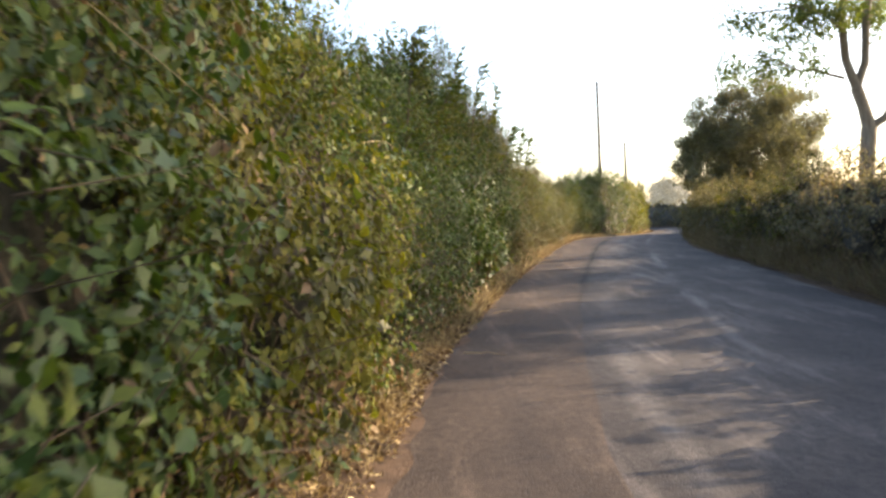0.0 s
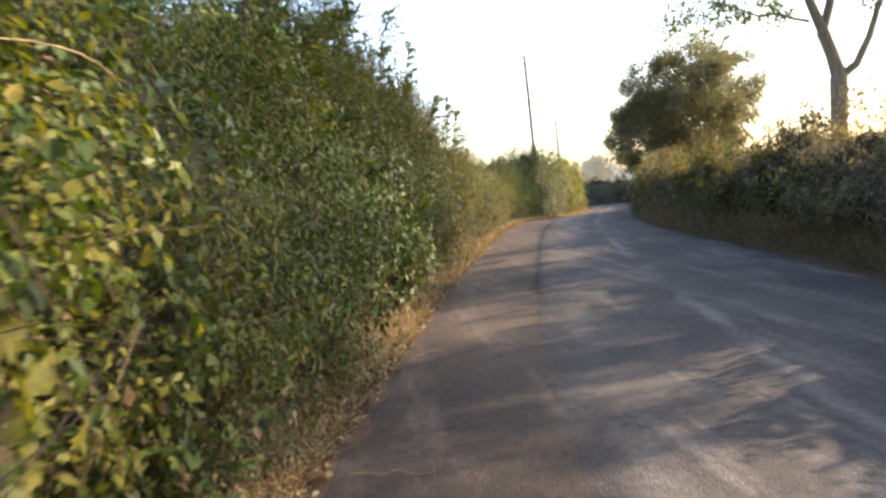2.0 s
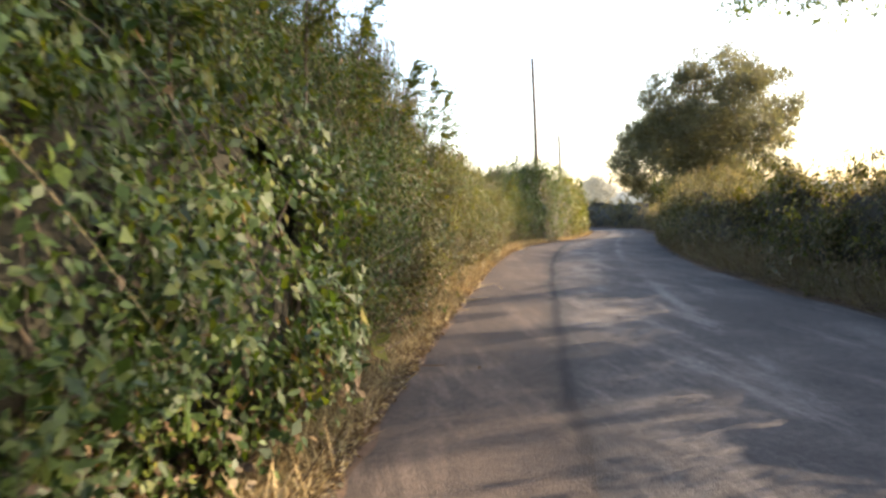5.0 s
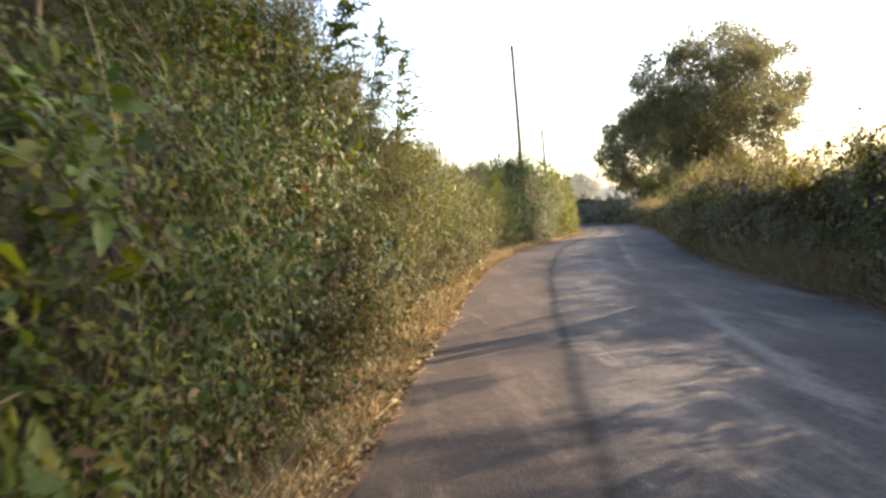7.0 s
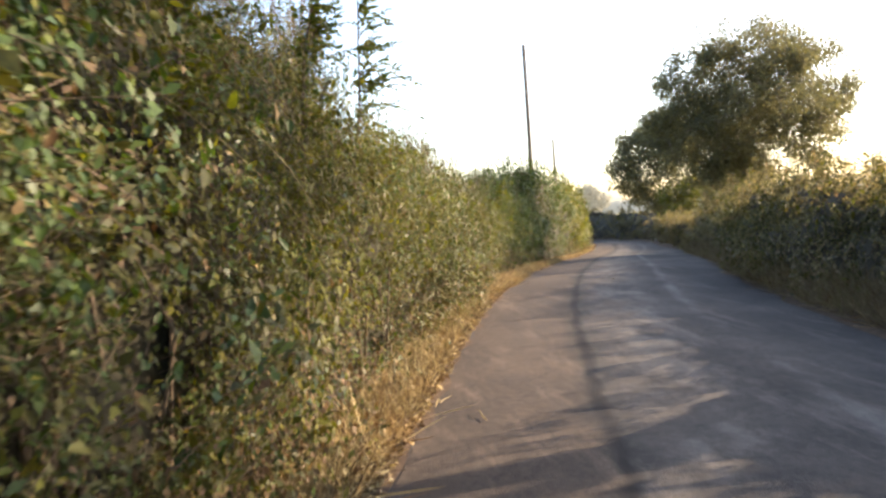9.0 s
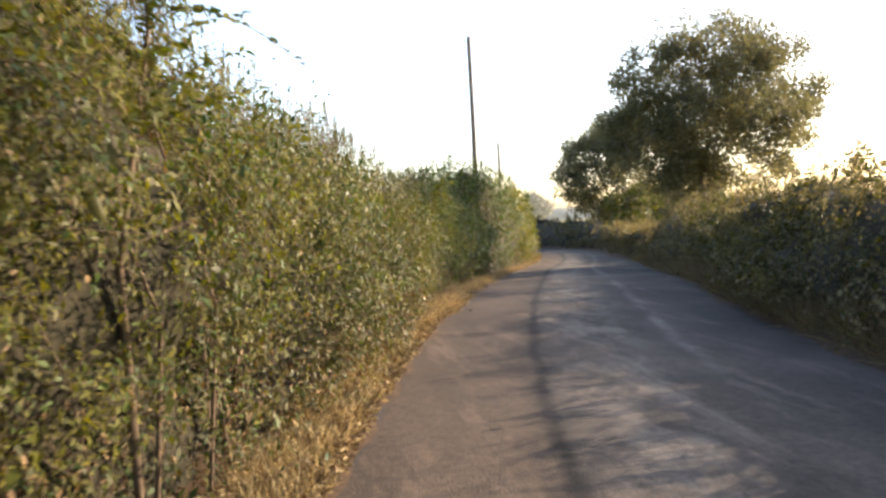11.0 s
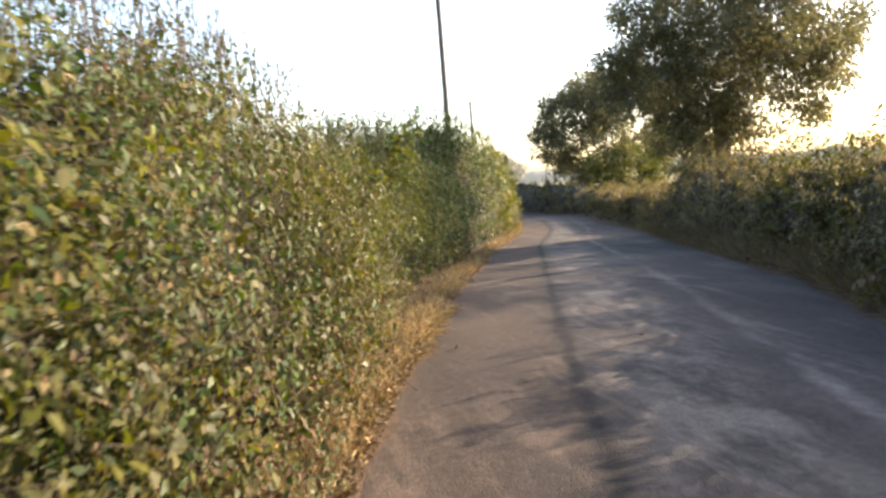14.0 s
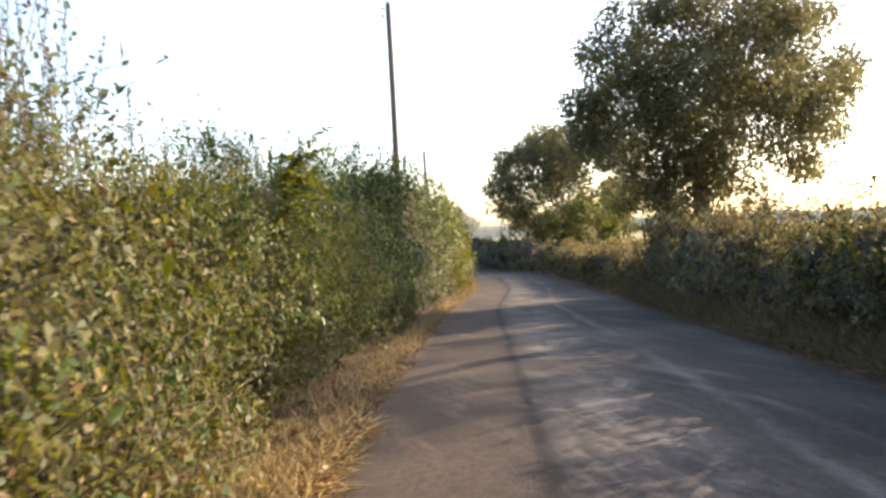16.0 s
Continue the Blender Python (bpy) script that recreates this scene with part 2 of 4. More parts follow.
class Waves:
    """Smooth random field for uneven outlines."""

    def __init__(self, seed, scale):
        g = np.random.default_rng(seed)
        self.k = g.normal(size=(9, 3)) / scale
        self.f = g.uniform(0, 6.28, 9)

    def __call__(self, x, y, z):
        v = np.zeros(np.broadcast(x, y, z).shape)
        for k, f in zip(self.k, self.f):
            v = v + np.sin(k[0] * x + k[1] * y + k[2] * z + f)
        return v / 3.0


# ---- mesh helpers ----
def raw_mesh(name, verts, faces, mats, mat_index=None, smooth=False):
    """A mesh from arrays; all faces have the same number of corners."""
    me = bpy.data.meshes.new(name)
    verts, faces = np.asarray(verts, np.float32), np.asarray(faces, np.int32)
    n, c = faces.shape
    me.vertices.add(len(verts))
    me.vertices.foreach_set("co", verts.ravel())
    me.loops.add(n * c)
    me.loops.foreach_set("vertex_index", faces.ravel())
    me.polygons.add(n)
    me.polygons.foreach_set("loop_start", np.arange(0, n * c, c, dtype=np.int32))
    for m in mats:
        me.materials.append(m)
    if mat_index is not None:
        me.polygons.foreach_set("material_index", np.asarray(mat_index, np.int32))
    if smooth:
        me.polygons.foreach_set("use_smooth", np.ones(n, bool))
    me.update(calc_edges=True)
    me.validate()
    return me


def part(name, me, parent, label="", kind=""):
    ob = new(name, me)
    ob.parent = parent
    tagged(ob, label, kind=kind)
    return ob


def thing(name, place, label, category, group="", kind=""):
    ob = new(name)
    ob.empty_display_size = 0.2
    ob.location = place
    return tagged(ob, label, category, group, kind)


def unit(v):
    return v / np.maximum(np.linalg.norm(v, axis=1)[:, None], 1e-9)


def blades(place, axis, normal, length, width, fold=0.3, droop=0.15, fine=True):
    """Leaf blades: a folded, pointed oval each. Returns vertices and quads."""
    a = unit(axis)
    s = unit(np.cross(a, normal))
    n = np.cross(s, a)
    L, W = length[:, None], width[:, None]
    tip = place + a * L - n * L * droop
    if fine:
        up = n * W * fold * 0.5
        r1, r2 = place + a * L * 0.28 + s * W * 0.5 + up, place + a * L * 0.66 + s * W * 0.4 + up * 0.8 - n * L * droop * 0.4
        l1, l2 = place + a * L * 0.28 - s * W * 0.5 + up, place + a * L * 0.66 - s * W * 0.4 + up * 0.8 - n * L * droop * 0.4
        v = np.stack([place, r1, r2, tip, l2, l1], 1).reshape(-1, 3)
        i = np.arange(len(place))[:, None] * 6
        f = np.concatenate([i + np.array([0, 1, 2, 3]), i + np.array([0, 3, 4, 5])])
        return v, f, np.tile(np.arange(len(place)), 2)
    r1 = place + a * L * 0.45 + s * W * 0.5 + n * W * fold * 0.3
    l1 = place + a * L * 0.45 - s * W * 0.5 + n * W * fold * 0.3
    v = np.stack([place, r1, tip, l1], 1).reshape(-1, 3)
    f = np.arange(len(place) * 4).reshape(-1, 4)
    return v, f, np.arange(len(place))


def leaf_part(name, parent, origin, place, axis, normal, length, width, mats, which, fine=True, label="", fold=0.3, droop=0.15):
    v, f, own = blades(place - np.asarray(origin), axis, normal, length, width, fold, droop, fine)
    return part(name, raw_mesh(name, v, f, mats, which[own]), parent, label, "stuff")


def rods(a, b, ra, rb, sides=4):
    """Thin tapered rods between places a and b."""
    d = unit(b - a)
    h = np.where(np.abs(d[:, 2:3]) > 0.9, np.array([[1.0, 0, 0]]), np.array([[0, 0, 1.0]]))
    u = unit(np.cross(d, h))
    w = np.cross(d, u)
    rings = []
    for p, r in ((a, ra), (b, rb)):
        for k in range(sides):
            t = 2 * math.pi * k / sides
            rings.append(p + (u * math.cos(t) + w * math.sin(t)) * np.asarray(r)[:, None])
    v = np.stack(rings, 1).reshape(-1, 3)
    i = np.arange(len(a))[:, None] * 2 * sides
    f = np.concatenate([i + np.array([k, (k + 1) % sides, sides + (k + 1) % sides, sides + k]) for k in range(sides)])
    return v, f


def grid_faces(nu, nv):
    i = np.arange(nu - 1)[:, None] * nv + np.arange(nv - 1)[None, :]
    return np.stack([i, i + nv, i + nv + 1, i + 1], -1).reshape(-1, 4)


def tube(points, radii, sides=10, bumps=0.0):
    """A bent tapered tube through the points."""
    p, r = np.asarray(points, float), np.asarray(radii, float)
    t = unit(np.gradient(p, axis=0))
    u = unit(np.cross(t, np.array([[0.31, 0.95, 0.07]])))
    w = np.cross(t, u)
    ang = np.arange(sides) * 2 * math.pi / sides
    rr = r[:, None] * (1 + bumps * np.sin(3 * ang[None, :] + p[:, 2:3] * 5) + bumps * 0.6 * np.sin(5 * ang[None, :] - p[:, 2:3] * 9))
    v = p[:, None, :] + rr[..., None] * (u[:, None, :] * np.cos(ang)[None, :, None] + w[:, None, :] * np.sin(ang)[None, :, None])
    n = len(p)
    f = [(i * sides + k, i * sides + (k + 1) % sides, (i + 1) * sides + (k + 1) % sides, (i + 1) * sides + k) for i in range(n - 1) for k in range(sides)]
    return v.reshape(-1, 3), np.array(f)


def joined(pieces):
    vs, fs, o = [], [], 0
    for v, f in pieces:
        vs.append(v)
        fs.append(f + o)
        o += len(v)
    return np.concatenate(vs), np.concatenate(fs)


# ---- ground and lane ----
gx = np.concatenate([np.linspace(-900, -40, 14), np.arange(-30, 90, 1.5), np.linspace(100, 900, 14)])
gy = np.concatenate([np.linspace(-900, -40, 12), np.arange(-30, 130, 2.0), np.linspace(140, 1200, 16)])
GX, GY = np.meshgrid(gx, gy, indexing="ij")
rough_land = Waves(3, 6.0)
in_lane = (GX > np.interp(GY, EDGE_L.p[:, 1], EDGE_L.p[:, 0]) - 2.0) & (GX < np.interp(GY, EDGE_R.p[:, 1], EDGE_R.p[:, 0]) + 2.0)
GZ = ground_z(GX, GY) - np.where(in_lane, 0.09, 0.04 - 0.05 * rough_land(GX, GY, 0))
tagged(new("ground", raw_mesh("ground", np.stack([GX, GY, GZ], -1).reshape(-1, 3), grid_faces(len(gx), len(gy)), [M_FIELD], smooth=True)),
       "sunlit dry pasture on both sides of the lane", "field", kind="structure")

ry = np.arange(-13.5, 108, 0.5)
across = np.linspace(0, 1, 15)
lx, ly, _, _ = EDGE_L.at(ry, 0.0)
rx_ = np.interp(ry, EDGE_R.p[:, 1], EDGE_R.p[:, 0])
RX = lx[:, None] + (rx_ - lx)[:, None] * across[None, :]
ragged = Waves(21, 0.35)
RX[:, 0] += 0.05 * ragged(ry, 0, 0)
RX[:, -1] += 0.06 * ragged(ry, 5, 0)
RY = np.repeat(ry[:, None], 15, 1)
worn = Waves(8, 1.4)
RZ = ground_z(RX, RY) + 0.035 * (1 - (2 * across[None, :] - 1) ** 2) + 0.004 * worn(RX, RY, 0)

def lane_place(me, d, y):
    """Stores how far across and along the lane each point lies."""
    me.attributes.new("lane", "FLOAT_VECTOR", "POINT").data.foreach_set("vector", np.stack([d, y, 0 * d], -1).astype(np.float32).ravel())


road_me = raw_mesh("road", np.stack([RX, RY, RZ], -1).reshape(-1, 3), grid_faces(len(ry), 15), [M_ROAD], smooth=True)
lane_d = (RX - lx[:, None]) * EDGE_L.at(ry, 0.0)[2][:, None]
lane_place(road_me, lane_d, RY)
tagged(new("road", road_me),
       "grey worn asphalt of a narrow country lane", "road", kind="structure")


def road_z(y, d):
    """Height of the lane's surface d metres from its left edge."""
    x, yy, _, _ = EDGE_L.at(y, d)
    w = np.interp(yy, EDGE_R.p[:, 1], EDGE_R.p[:, 0]) - np.interp(yy, EDGE_L.p[:, 1], EDGE_L.p[:, 0])
    f = np.clip((x - np.interp(yy, EDGE_L.p[:, 1], EDGE_L.p[:, 0])) / w, 0, 1)
    return ground_z(x, yy) + 0.035 * (1 - (2 * f - 1) ** 2) + 0.004 * worn(x, yy, 0)


def lane_strip(name, y0, y1, d0, d1, lift, mat, label, seed, jag, step=0.12, cols=6, wave=0.5):
    """A thin strip that lies on the lane between two distances from its left edge, with ragged sides."""
    y = np.arange(y0, y1, step)
    wob = Waves(seed, wave)
    slow = Waves(seed + 1, 3.0)
    u = np.linspace(0, 1, cols)
    a = d0 + jag * wob(y, 0, 0) + jag * slow(y, 2, 0)
    b = d1 + jag * wob(y, 9, 0) + jag * slow(y, 4, 0)
    D = a[:, None] + (b - a)[:, None] * u[None, :]
    Y = np.repeat(y[:, None], cols, 1)
    x, yy, _, _ = EDGE_L.at(Y, D)
    z = road_z(Y, D) + lift
    v = np.stack([x, yy, z], -1).reshape(-1, 3)
    me = raw_mesh(name, v, grid_faces(len(y), cols), [mat], smooth=True)
    lane_place(me, D, Y)
    return tagged(new(name, me), label, "road surface", kind="structure")


lane_strip("road_patch", -13, 60, 0.02, 1.24, 0.004, M_TRENCH, "brownish patched asphalt strip along the lane edge", 31, 0.03)
lane_strip("verge", -13, 100, -1.1, 0.06, 0.012, M_SOIL, "dusty brown soil verge below the hedge", 51, 0.035, 0.08, 8, 0.18)


def right_verge():
    y = np.arange(-13, 105, 0.25)
    wob = Waves(61, 0.6)
    u = np.linspace(0, 1, 7)
    a = -0.1 + 0.06 * wob(y, 0, 0)
    D = a[:, None] + (1.6 - a)[:, None] * u[None, :]
    Y = np.repeat(y[:, None], 7, 1)
    x, yy, _, _ = EDGE_R.at(Y, D)
    z = ground_z(x, yy) - 0.03 + 0.3 * u[None, :] ** 0.8 + 0.03 * wob(x, yy, 0)
    v = np.stack([x, yy, z], -1).reshape(-1, 3)
    tagged(new("verge", raw_mesh("verge", v, grid_faces(len(y), 7), [M_SOIL], smooth=True)), "low earth bank under the hedge", "verge", kind="structure")


right_verge()


# ---- hedges ----
def profile(pairs):
    ys, vs = zip(*pairs)
    return lambda y: np.interp(y, ys, vs)


TOP_L = profile([(-14, 3.5), (2, 3.6), (6, 3.7), (8.3, 3.55), (10, 3.45), (12, 4.05), (14, 4.35), (16, 3.95), (18.3, 3.75), (21, 3.55), (22.3, 3.3), (22.8, 2.6),
                 (24, 2.5), (26, 2.4), (28, 2.25), (30, 2.1), (31.5, 2.15), (34, 2.65), (38, 3.05), (44, 3.2), (46.5, 2.85), (49, 2.75), (55, 2.6), (62, 2.2), (75, 1.4), (112, 0.8)])
TOP_R = profile([(-14, 1.8), (9, 1.7), (12, 1.72), (17, 1.8), (19.5, 1.85), (21, 1.65), (24, 1.8), (27, 1.8), (29, 1.6), (32, 1.5), (36, 1.62), (43.0, 1.62),
                 (43.4, 0.6), (46.5, 0.75), (52, 0.62), (62, 0.5), (70, 0.8), (80, 1.1), (111, 1.2)])
FACE_L = profile([(0, -0.36), (0.25, -0.26), (0.6, -0.09), (0.9, -0.02), (1.2, -0.03), (1.6, -0.14), (2.0, -0.36), (2.4, -0.7), (3.2, -1.1), (4.2, -1.25)])
FACE_R = profile([(0, 0.2), (0.4, 0.22), (0.8, 0.26), (1.3, 0.34), (1.8, 0.6), (2.5, 1.0)])
SET_BACK = profile([(24, 0), (26.5, -0.1), (27.6, -0.42), (29.6, -0.5), (31, -0.32), (34, -0.3), (44, -0.3), (60, -0.15)])
UPRIGHT = profile([(34, 1.0), (42, 0.4)])
SEAMS_L = np.array([-13, -9, -5, -2, 0.4, 2.4, 4.4, 6.4, 8.6, 10.8, 13.0, 15.2, 17.4, 19.6, 21.8, 24.0, 26.3, 28.6, 31.2, 34.2, 38.0, 42.0, 46.5, 51.0, 56.0, 63.0, 72.0, 84.0, 100.0])
SEAMS_R = np.array([-13, -7, -2, 2, 5.5, 8.5, 11.5, 14.5, 17.3, 20.2, 23.0, 26.0, 29.0, 32.5, 36.5, 40.8, 43.1, 43.6, 46.5, 52, 59, 68, 80, 98.0])
SHRUB_OUT = np.random.default_rng(81).uniform(0.4, 1.5, 40)
SHRUB_UP = np.random.default_rng(82).uniform(-0.4, 1.0, 40)


def scallop(side, y):
    """How far between two neighbouring shrubs a place lies: 0 at the seam, 1 in a shrub's middle; and the shrub's own number."""
    seams = SEAMS_L if side == "L" else SEAMS_R
    k = np.clip(np.searchsorted(seams, y) - 1, 0, len(seams) - 2)
    u = np.clip((y - seams[k]) / (seams[k + 1] - seams[k]), 0, 1)
    return np.sqrt(np.clip(1 - (2 * u - 1) ** 2, 0, 1)), k


lumps, knobs, swells, hollows = Waves(71, 0.5), Waves(72, 0.2), Waves(73, 1.1), Waves(74, 0.42)


def hedge_surface(side, y, h):
    """A place on a hedge's outside, h metres up its face and then back over its top; with the outward normal."""
    line, top, face, sg = (EDGE_L, TOP_L, FACE_L, 1.0) if side == "L" else (EDGE_R, TOP_R, FACE_R, -1.0)
    g = np.interp(y, DIP_Y, DIP_Z)
    sc, num = scallop(side, y)
    H = np.maximum(top(y) - g + 0.28 * (sc - 0.7) * SHRUB_UP[num] + (0.16 if side == "L" else 0.12) * swells(y * 1.6, 4.0, 0.0) + 0.09 * lumps(y * 1.3, 9.0, 0.0), 0.5)
    z = np.minimum(h, H)
    back = np.maximum(h - H, 0)
    d = face(z) * (UPRIGHT(y) if side == "L" else 1) - sg * back + (SET_BACK(y) if side == "L" else 0)
    bulge = 0.12 * lumps(y, z, back) + 0.08 * knobs(y, z, back) + 0.13 * swells(y, z, back) - 0.1 - 0.3 * np.clip(hollows(y, z, back) - 0.45, 0, 0.8)
    bulge = bulge + 0.24 * (sc - 0.72) * SHRUB_OUT[num]
    bulge = np.where(z < 0.5, bulge * z / 0.5 + 0.04 * (1 - z / 0.5), bulge)
    round_top = np.clip((z - (H - 0.35)) / 0.35, 0, 1) ** 2 * 0.18
    d = d + sg * (bulge - round_top)
    x, yy, nx, ny = line.at(y, d)
    up = np.clip((h - H + 0.25) / 0.4, 0, 1)
    n = np.stack([sg * nx * (1 - 0.8 * up), sg * ny * (1 - 0.8 * up), 0.25 + up], -1)
    zz = g + z + np.where(back > 0, 0.5 * bulge + 0.1 * np.sin(y * 2.3), 0) - 0.12 * back
    return np.stack([x, yy, zz], -1), n / np.linalg.norm(n, axis=-1, keepdims=True), z / H


def hedge_shrub(side, y0, y1, count, size, mix, label, fine=True, group="", shoot=(0.15, 0.55), slim=0.62, twig_share=0.25, back=0.9, spikes=0, spike_len=0.5, spike_leaf=0.8, spike_dry=0.3, leaves=None, inner=None):
    """One shrub of a hedge: stems, a dark sheet for its inner shade, leafy shoots."""
    leaves = leaves or [M_DARK, M_MID, M_YELLOW, M_DRY]
    ym = 0.5 * (y0 + y1)
    foot, _, _ = hedge_surface(side, np.array([ym]), np.array([0.02]))
    o = foot[0] + np.array([0, 0, -0.02])
    sg = 1.0 if side == "L" else -1.0
    line = EDGE_L if side == "L" else EDGE_R
    root = thing("hedge_shrub", o, label, "hedge", group)
    top = TOP_L if side == "L" else TOP_R
    H = float(top(ym) - np.interp(ym, DIP_Y, DIP_Z))
    # inner sheet, well behind the leaves; its dark colour stands for the shade there
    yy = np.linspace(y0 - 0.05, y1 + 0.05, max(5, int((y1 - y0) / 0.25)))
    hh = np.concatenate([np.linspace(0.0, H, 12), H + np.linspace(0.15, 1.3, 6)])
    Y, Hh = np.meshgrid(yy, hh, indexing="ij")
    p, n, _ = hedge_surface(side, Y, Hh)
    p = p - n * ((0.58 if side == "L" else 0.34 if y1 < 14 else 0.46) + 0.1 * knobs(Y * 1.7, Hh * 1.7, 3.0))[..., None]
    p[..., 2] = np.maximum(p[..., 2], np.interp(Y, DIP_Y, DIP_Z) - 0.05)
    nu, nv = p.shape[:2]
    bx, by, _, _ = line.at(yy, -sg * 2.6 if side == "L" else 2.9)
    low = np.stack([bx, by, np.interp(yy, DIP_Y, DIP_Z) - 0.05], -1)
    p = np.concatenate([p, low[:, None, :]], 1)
    part("shade_core", raw_mesh("shade_core", p.reshape(-1, 3) - o, grid_faces(nu, nv + 1), [inner or M_INNER], smooth=True), root, "dark sheet standing for the shade inside the shrub")
    # stems
    k = int(3 * (y1 - y0)) + 3 if y1 < 35 else 4
    sy = RNG.uniform(y0, y1, k)
    rods_list = []
    a, an, _ = hedge_surface(side, sy, np.full(k, 0.02))
    a = a - an * RNG.uniform(0.32, 0.55, k)[:, None]
    prev, rad = a, RNG.uniform(0.006, 0.016, k)
    for step in (0.3, 0.6, 0.9):
        q, qn, _ = hedge_surface(side, sy + RNG.normal(0, 0.12, k) * step * 2, H * step * RNG.uniform(0.85, 1.1, k))
        q = q - qn * RNG.uniform(0.34, 0.56, k)[:, None]
        rods_list.append((prev, q, rad, rad * 0.7))
        prev, rad = q, rad * 0.7
    for j in range(k):
        v, f = joined([rods(a_[j:j + 1] - o, b_[j:j + 1] - o, ra[j:j + 1], rb[j:j + 1], 5) for a_, b_, ra, rb in rods_list])
        part("stem", raw_mesh("stem", v, f, [M_TWIG]), root)
    # leafy shoots
    per = 8
    if fine and y1 > 0.5:
        count, size = count * 1.4, size * 0.82
    m = max(4, int(count / per))
    # shoots grow in tufts: each bough ends a little further out or in than its neighbours
    nb = max(3, m // 19)
    by = RNG.uniform(y0 - 0.15, y1 + 0.15, nb)
    bh = RNG.uniform(0.02, 1.0, nb) * (top(by) - np.interp(by, DIP_Y, DIP_Z) + back)
    own = RNG.integers(0, nb, m)
    spread = 0.125 if y1 < 35 else 0.22
    dy, dh = RNG.normal(0, spread, m), RNG.normal(0, spread, m)
    sy, sh = by[own] + dy, np.maximum(bh[own] + dh, 0.03)
    bough_out = RNG.uniform(-0.42, 0.26, nb)[own] - 3.2 * (dy ** 2 + dh ** 2) * (0.13 / spread)
    bough_dir = RNG.normal(0, 0.45, (nb, 3))[own]
    bough_kind = RNG.normal(0, 0.27, nb)[own]
    deep = RNG.uniform(0, 1, m) < 0.22
    sy = np.where(deep, RNG.uniform(y0 - 0.1, y1 + 0.1, m), sy)
    sh = np.where(deep, RNG.uniform(0.05, 1.0, m) * (top(sy) - np.interp(sy, DIP_Y, DIP_Z)), sh)
    bough_out = np.where(deep, -RNG.uniform(0.2, 0.42, m), bough_out)
    bare = ~deep & (hollows(sy, sh, 0.0) > 0.4) & (RNG.uniform(0, 1, m) < 0.35)
    sy, sh, bough_out, bough_dir, bough_kind = sy[~bare], sh[~bare], bough_out[~bare], bough_dir[~bare], bough_kind[~bare]
    m = len(sy)
    b, n, rel = hedge_surface(side, sy, sh)
    inset = RNG.exponential(0.11, m) - 0.05 - bough_out + np.where(RNG.uniform(0, 1, m) < 0.06, -RNG.uniform(0.05, 0.2, m), 0)
    length = RNG.uniform(shoot[0], shoot[1], m) * np.where(rel > 0.97, 1.35, 1.0)
    along = np.stack([line.at(sy, 0)[3] * -1.0, line.at(sy, 0)[2], np.zeros(m)], -1)
    ax = n * RNG.uniform(0.25, 1.0, m)[:, None] + along * RNG.normal(0, 0.65, m)[:, None]
    ax[:, 2] += RNG.normal(0.15, 0.5, m) + np.where(rel > 0.97, RNG.uniform(0.3, 1.3, m), 0)
    ax = unit(ax + bough_dir)
    b = b - n * inset[:, None] - ax * (length * 0.5)[:, None]
    tt = np.tile((np.arange(per) + 0.6) / per, (m, 1)) + RNG.uniform(-0.05, 0.05, (m, per))
    P = b[:, None, :] + ax[:, None, :] * (length[:, None] * tt)[..., None]
    P[..., 2] -= 0.25 * (length[:, None] * tt) ** 2
    sd = np.cross(ax, n)
    sd = unit(sd + 1e-6)
    flip = np.where(np.arange(per) % 2 == 0, 1.0, -1.0)[None, :, None]
    A = ax[:, None, :] * RNG.uniform(0.2, 0.9, (m, per, 1)) + sd[:, None, :] * flip * RNG.uniform(0.5, 1.1, (m, per, 1)) + RNG.normal(0, 0.3, (m, per, 3))
    A[..., 2] -= 0.18
    N = n[:, None, :] * 0.7 + np.array([0, 0, 0.6]) + RNG.normal(0, 0.38, (m, per, 3)) + bough_dir[:, None, :] * 0.5
    P, A, N = P.reshape(-1, 3), A.reshape(-1, 3), N.reshape(-1, 3)
    L = size * np.exp(RNG.normal(0, 0.29, len(P)))
    W = L * RNG.uniform(slim * 0.8, slim * 1.15, len(P))
    # kinds of leaf: patches of each, more dry ones low down
    patch = lumps(P[:, 0] * 0.5 + 7, P[:, 1] * 0.5, P[:, 2] * 0.6) * 0.2 + RNG.normal(0, 0.07, len(P)) + np.repeat(bough_kind, per)
    hgt = P[:, 2] - np.interp(P[:, 1], DIP_Y, DIP_Z)
    pick = 0.5 + 0.32 * (RNG.uniform(0, 1, len(P)) - 0.5) + patch
    dry = mix[3] + np.clip(0.85 - hgt, 0, 0.85) * 0.5
    which = np.where(pick < mix[0], 0, np.where(pick < mix[0] + mix[1], 1, 2))
    which = np.where(RNG.uniform(0, 1, len(P)) < dry, 3, which)
    keep = hgt > 0.02
    if side == "L":
        keep &= P[:, 0] - np.interp(P[:, 1], EDGE_L.p[:, 1], EDGE_L.p[:, 0]) < 0.06
    rich = fine & (RNG.uniform(0, 1, len(P)) < 0.22)
    for sel, shaped in ((keep & rich, True), (keep & ~rich, False)):
        if sel.any():
            leaf_part("foliage", root, o, P[sel], A[sel], N[sel], L[sel], W[sel], leaves, which[sel], shaped)
    use = np.flatnonzero((RNG.uniform(0, 1, m) < twig_share) | (rel > 0.97) & fine)
    if len(use):
        e = b[use] + ax[use] * length[use, None]
        e[:, 2] -= 0.25 * length[use] ** 2
        v, f = rods(b[use] - o, e - o, np.full(len(use), 0.0028), np.full(len(use), 0.0014), 3)
        part("twig_tangle", raw_mesh("twig_tangle", v, f, [M_TWIG]), root, "fine leafy twigs", "stuff")
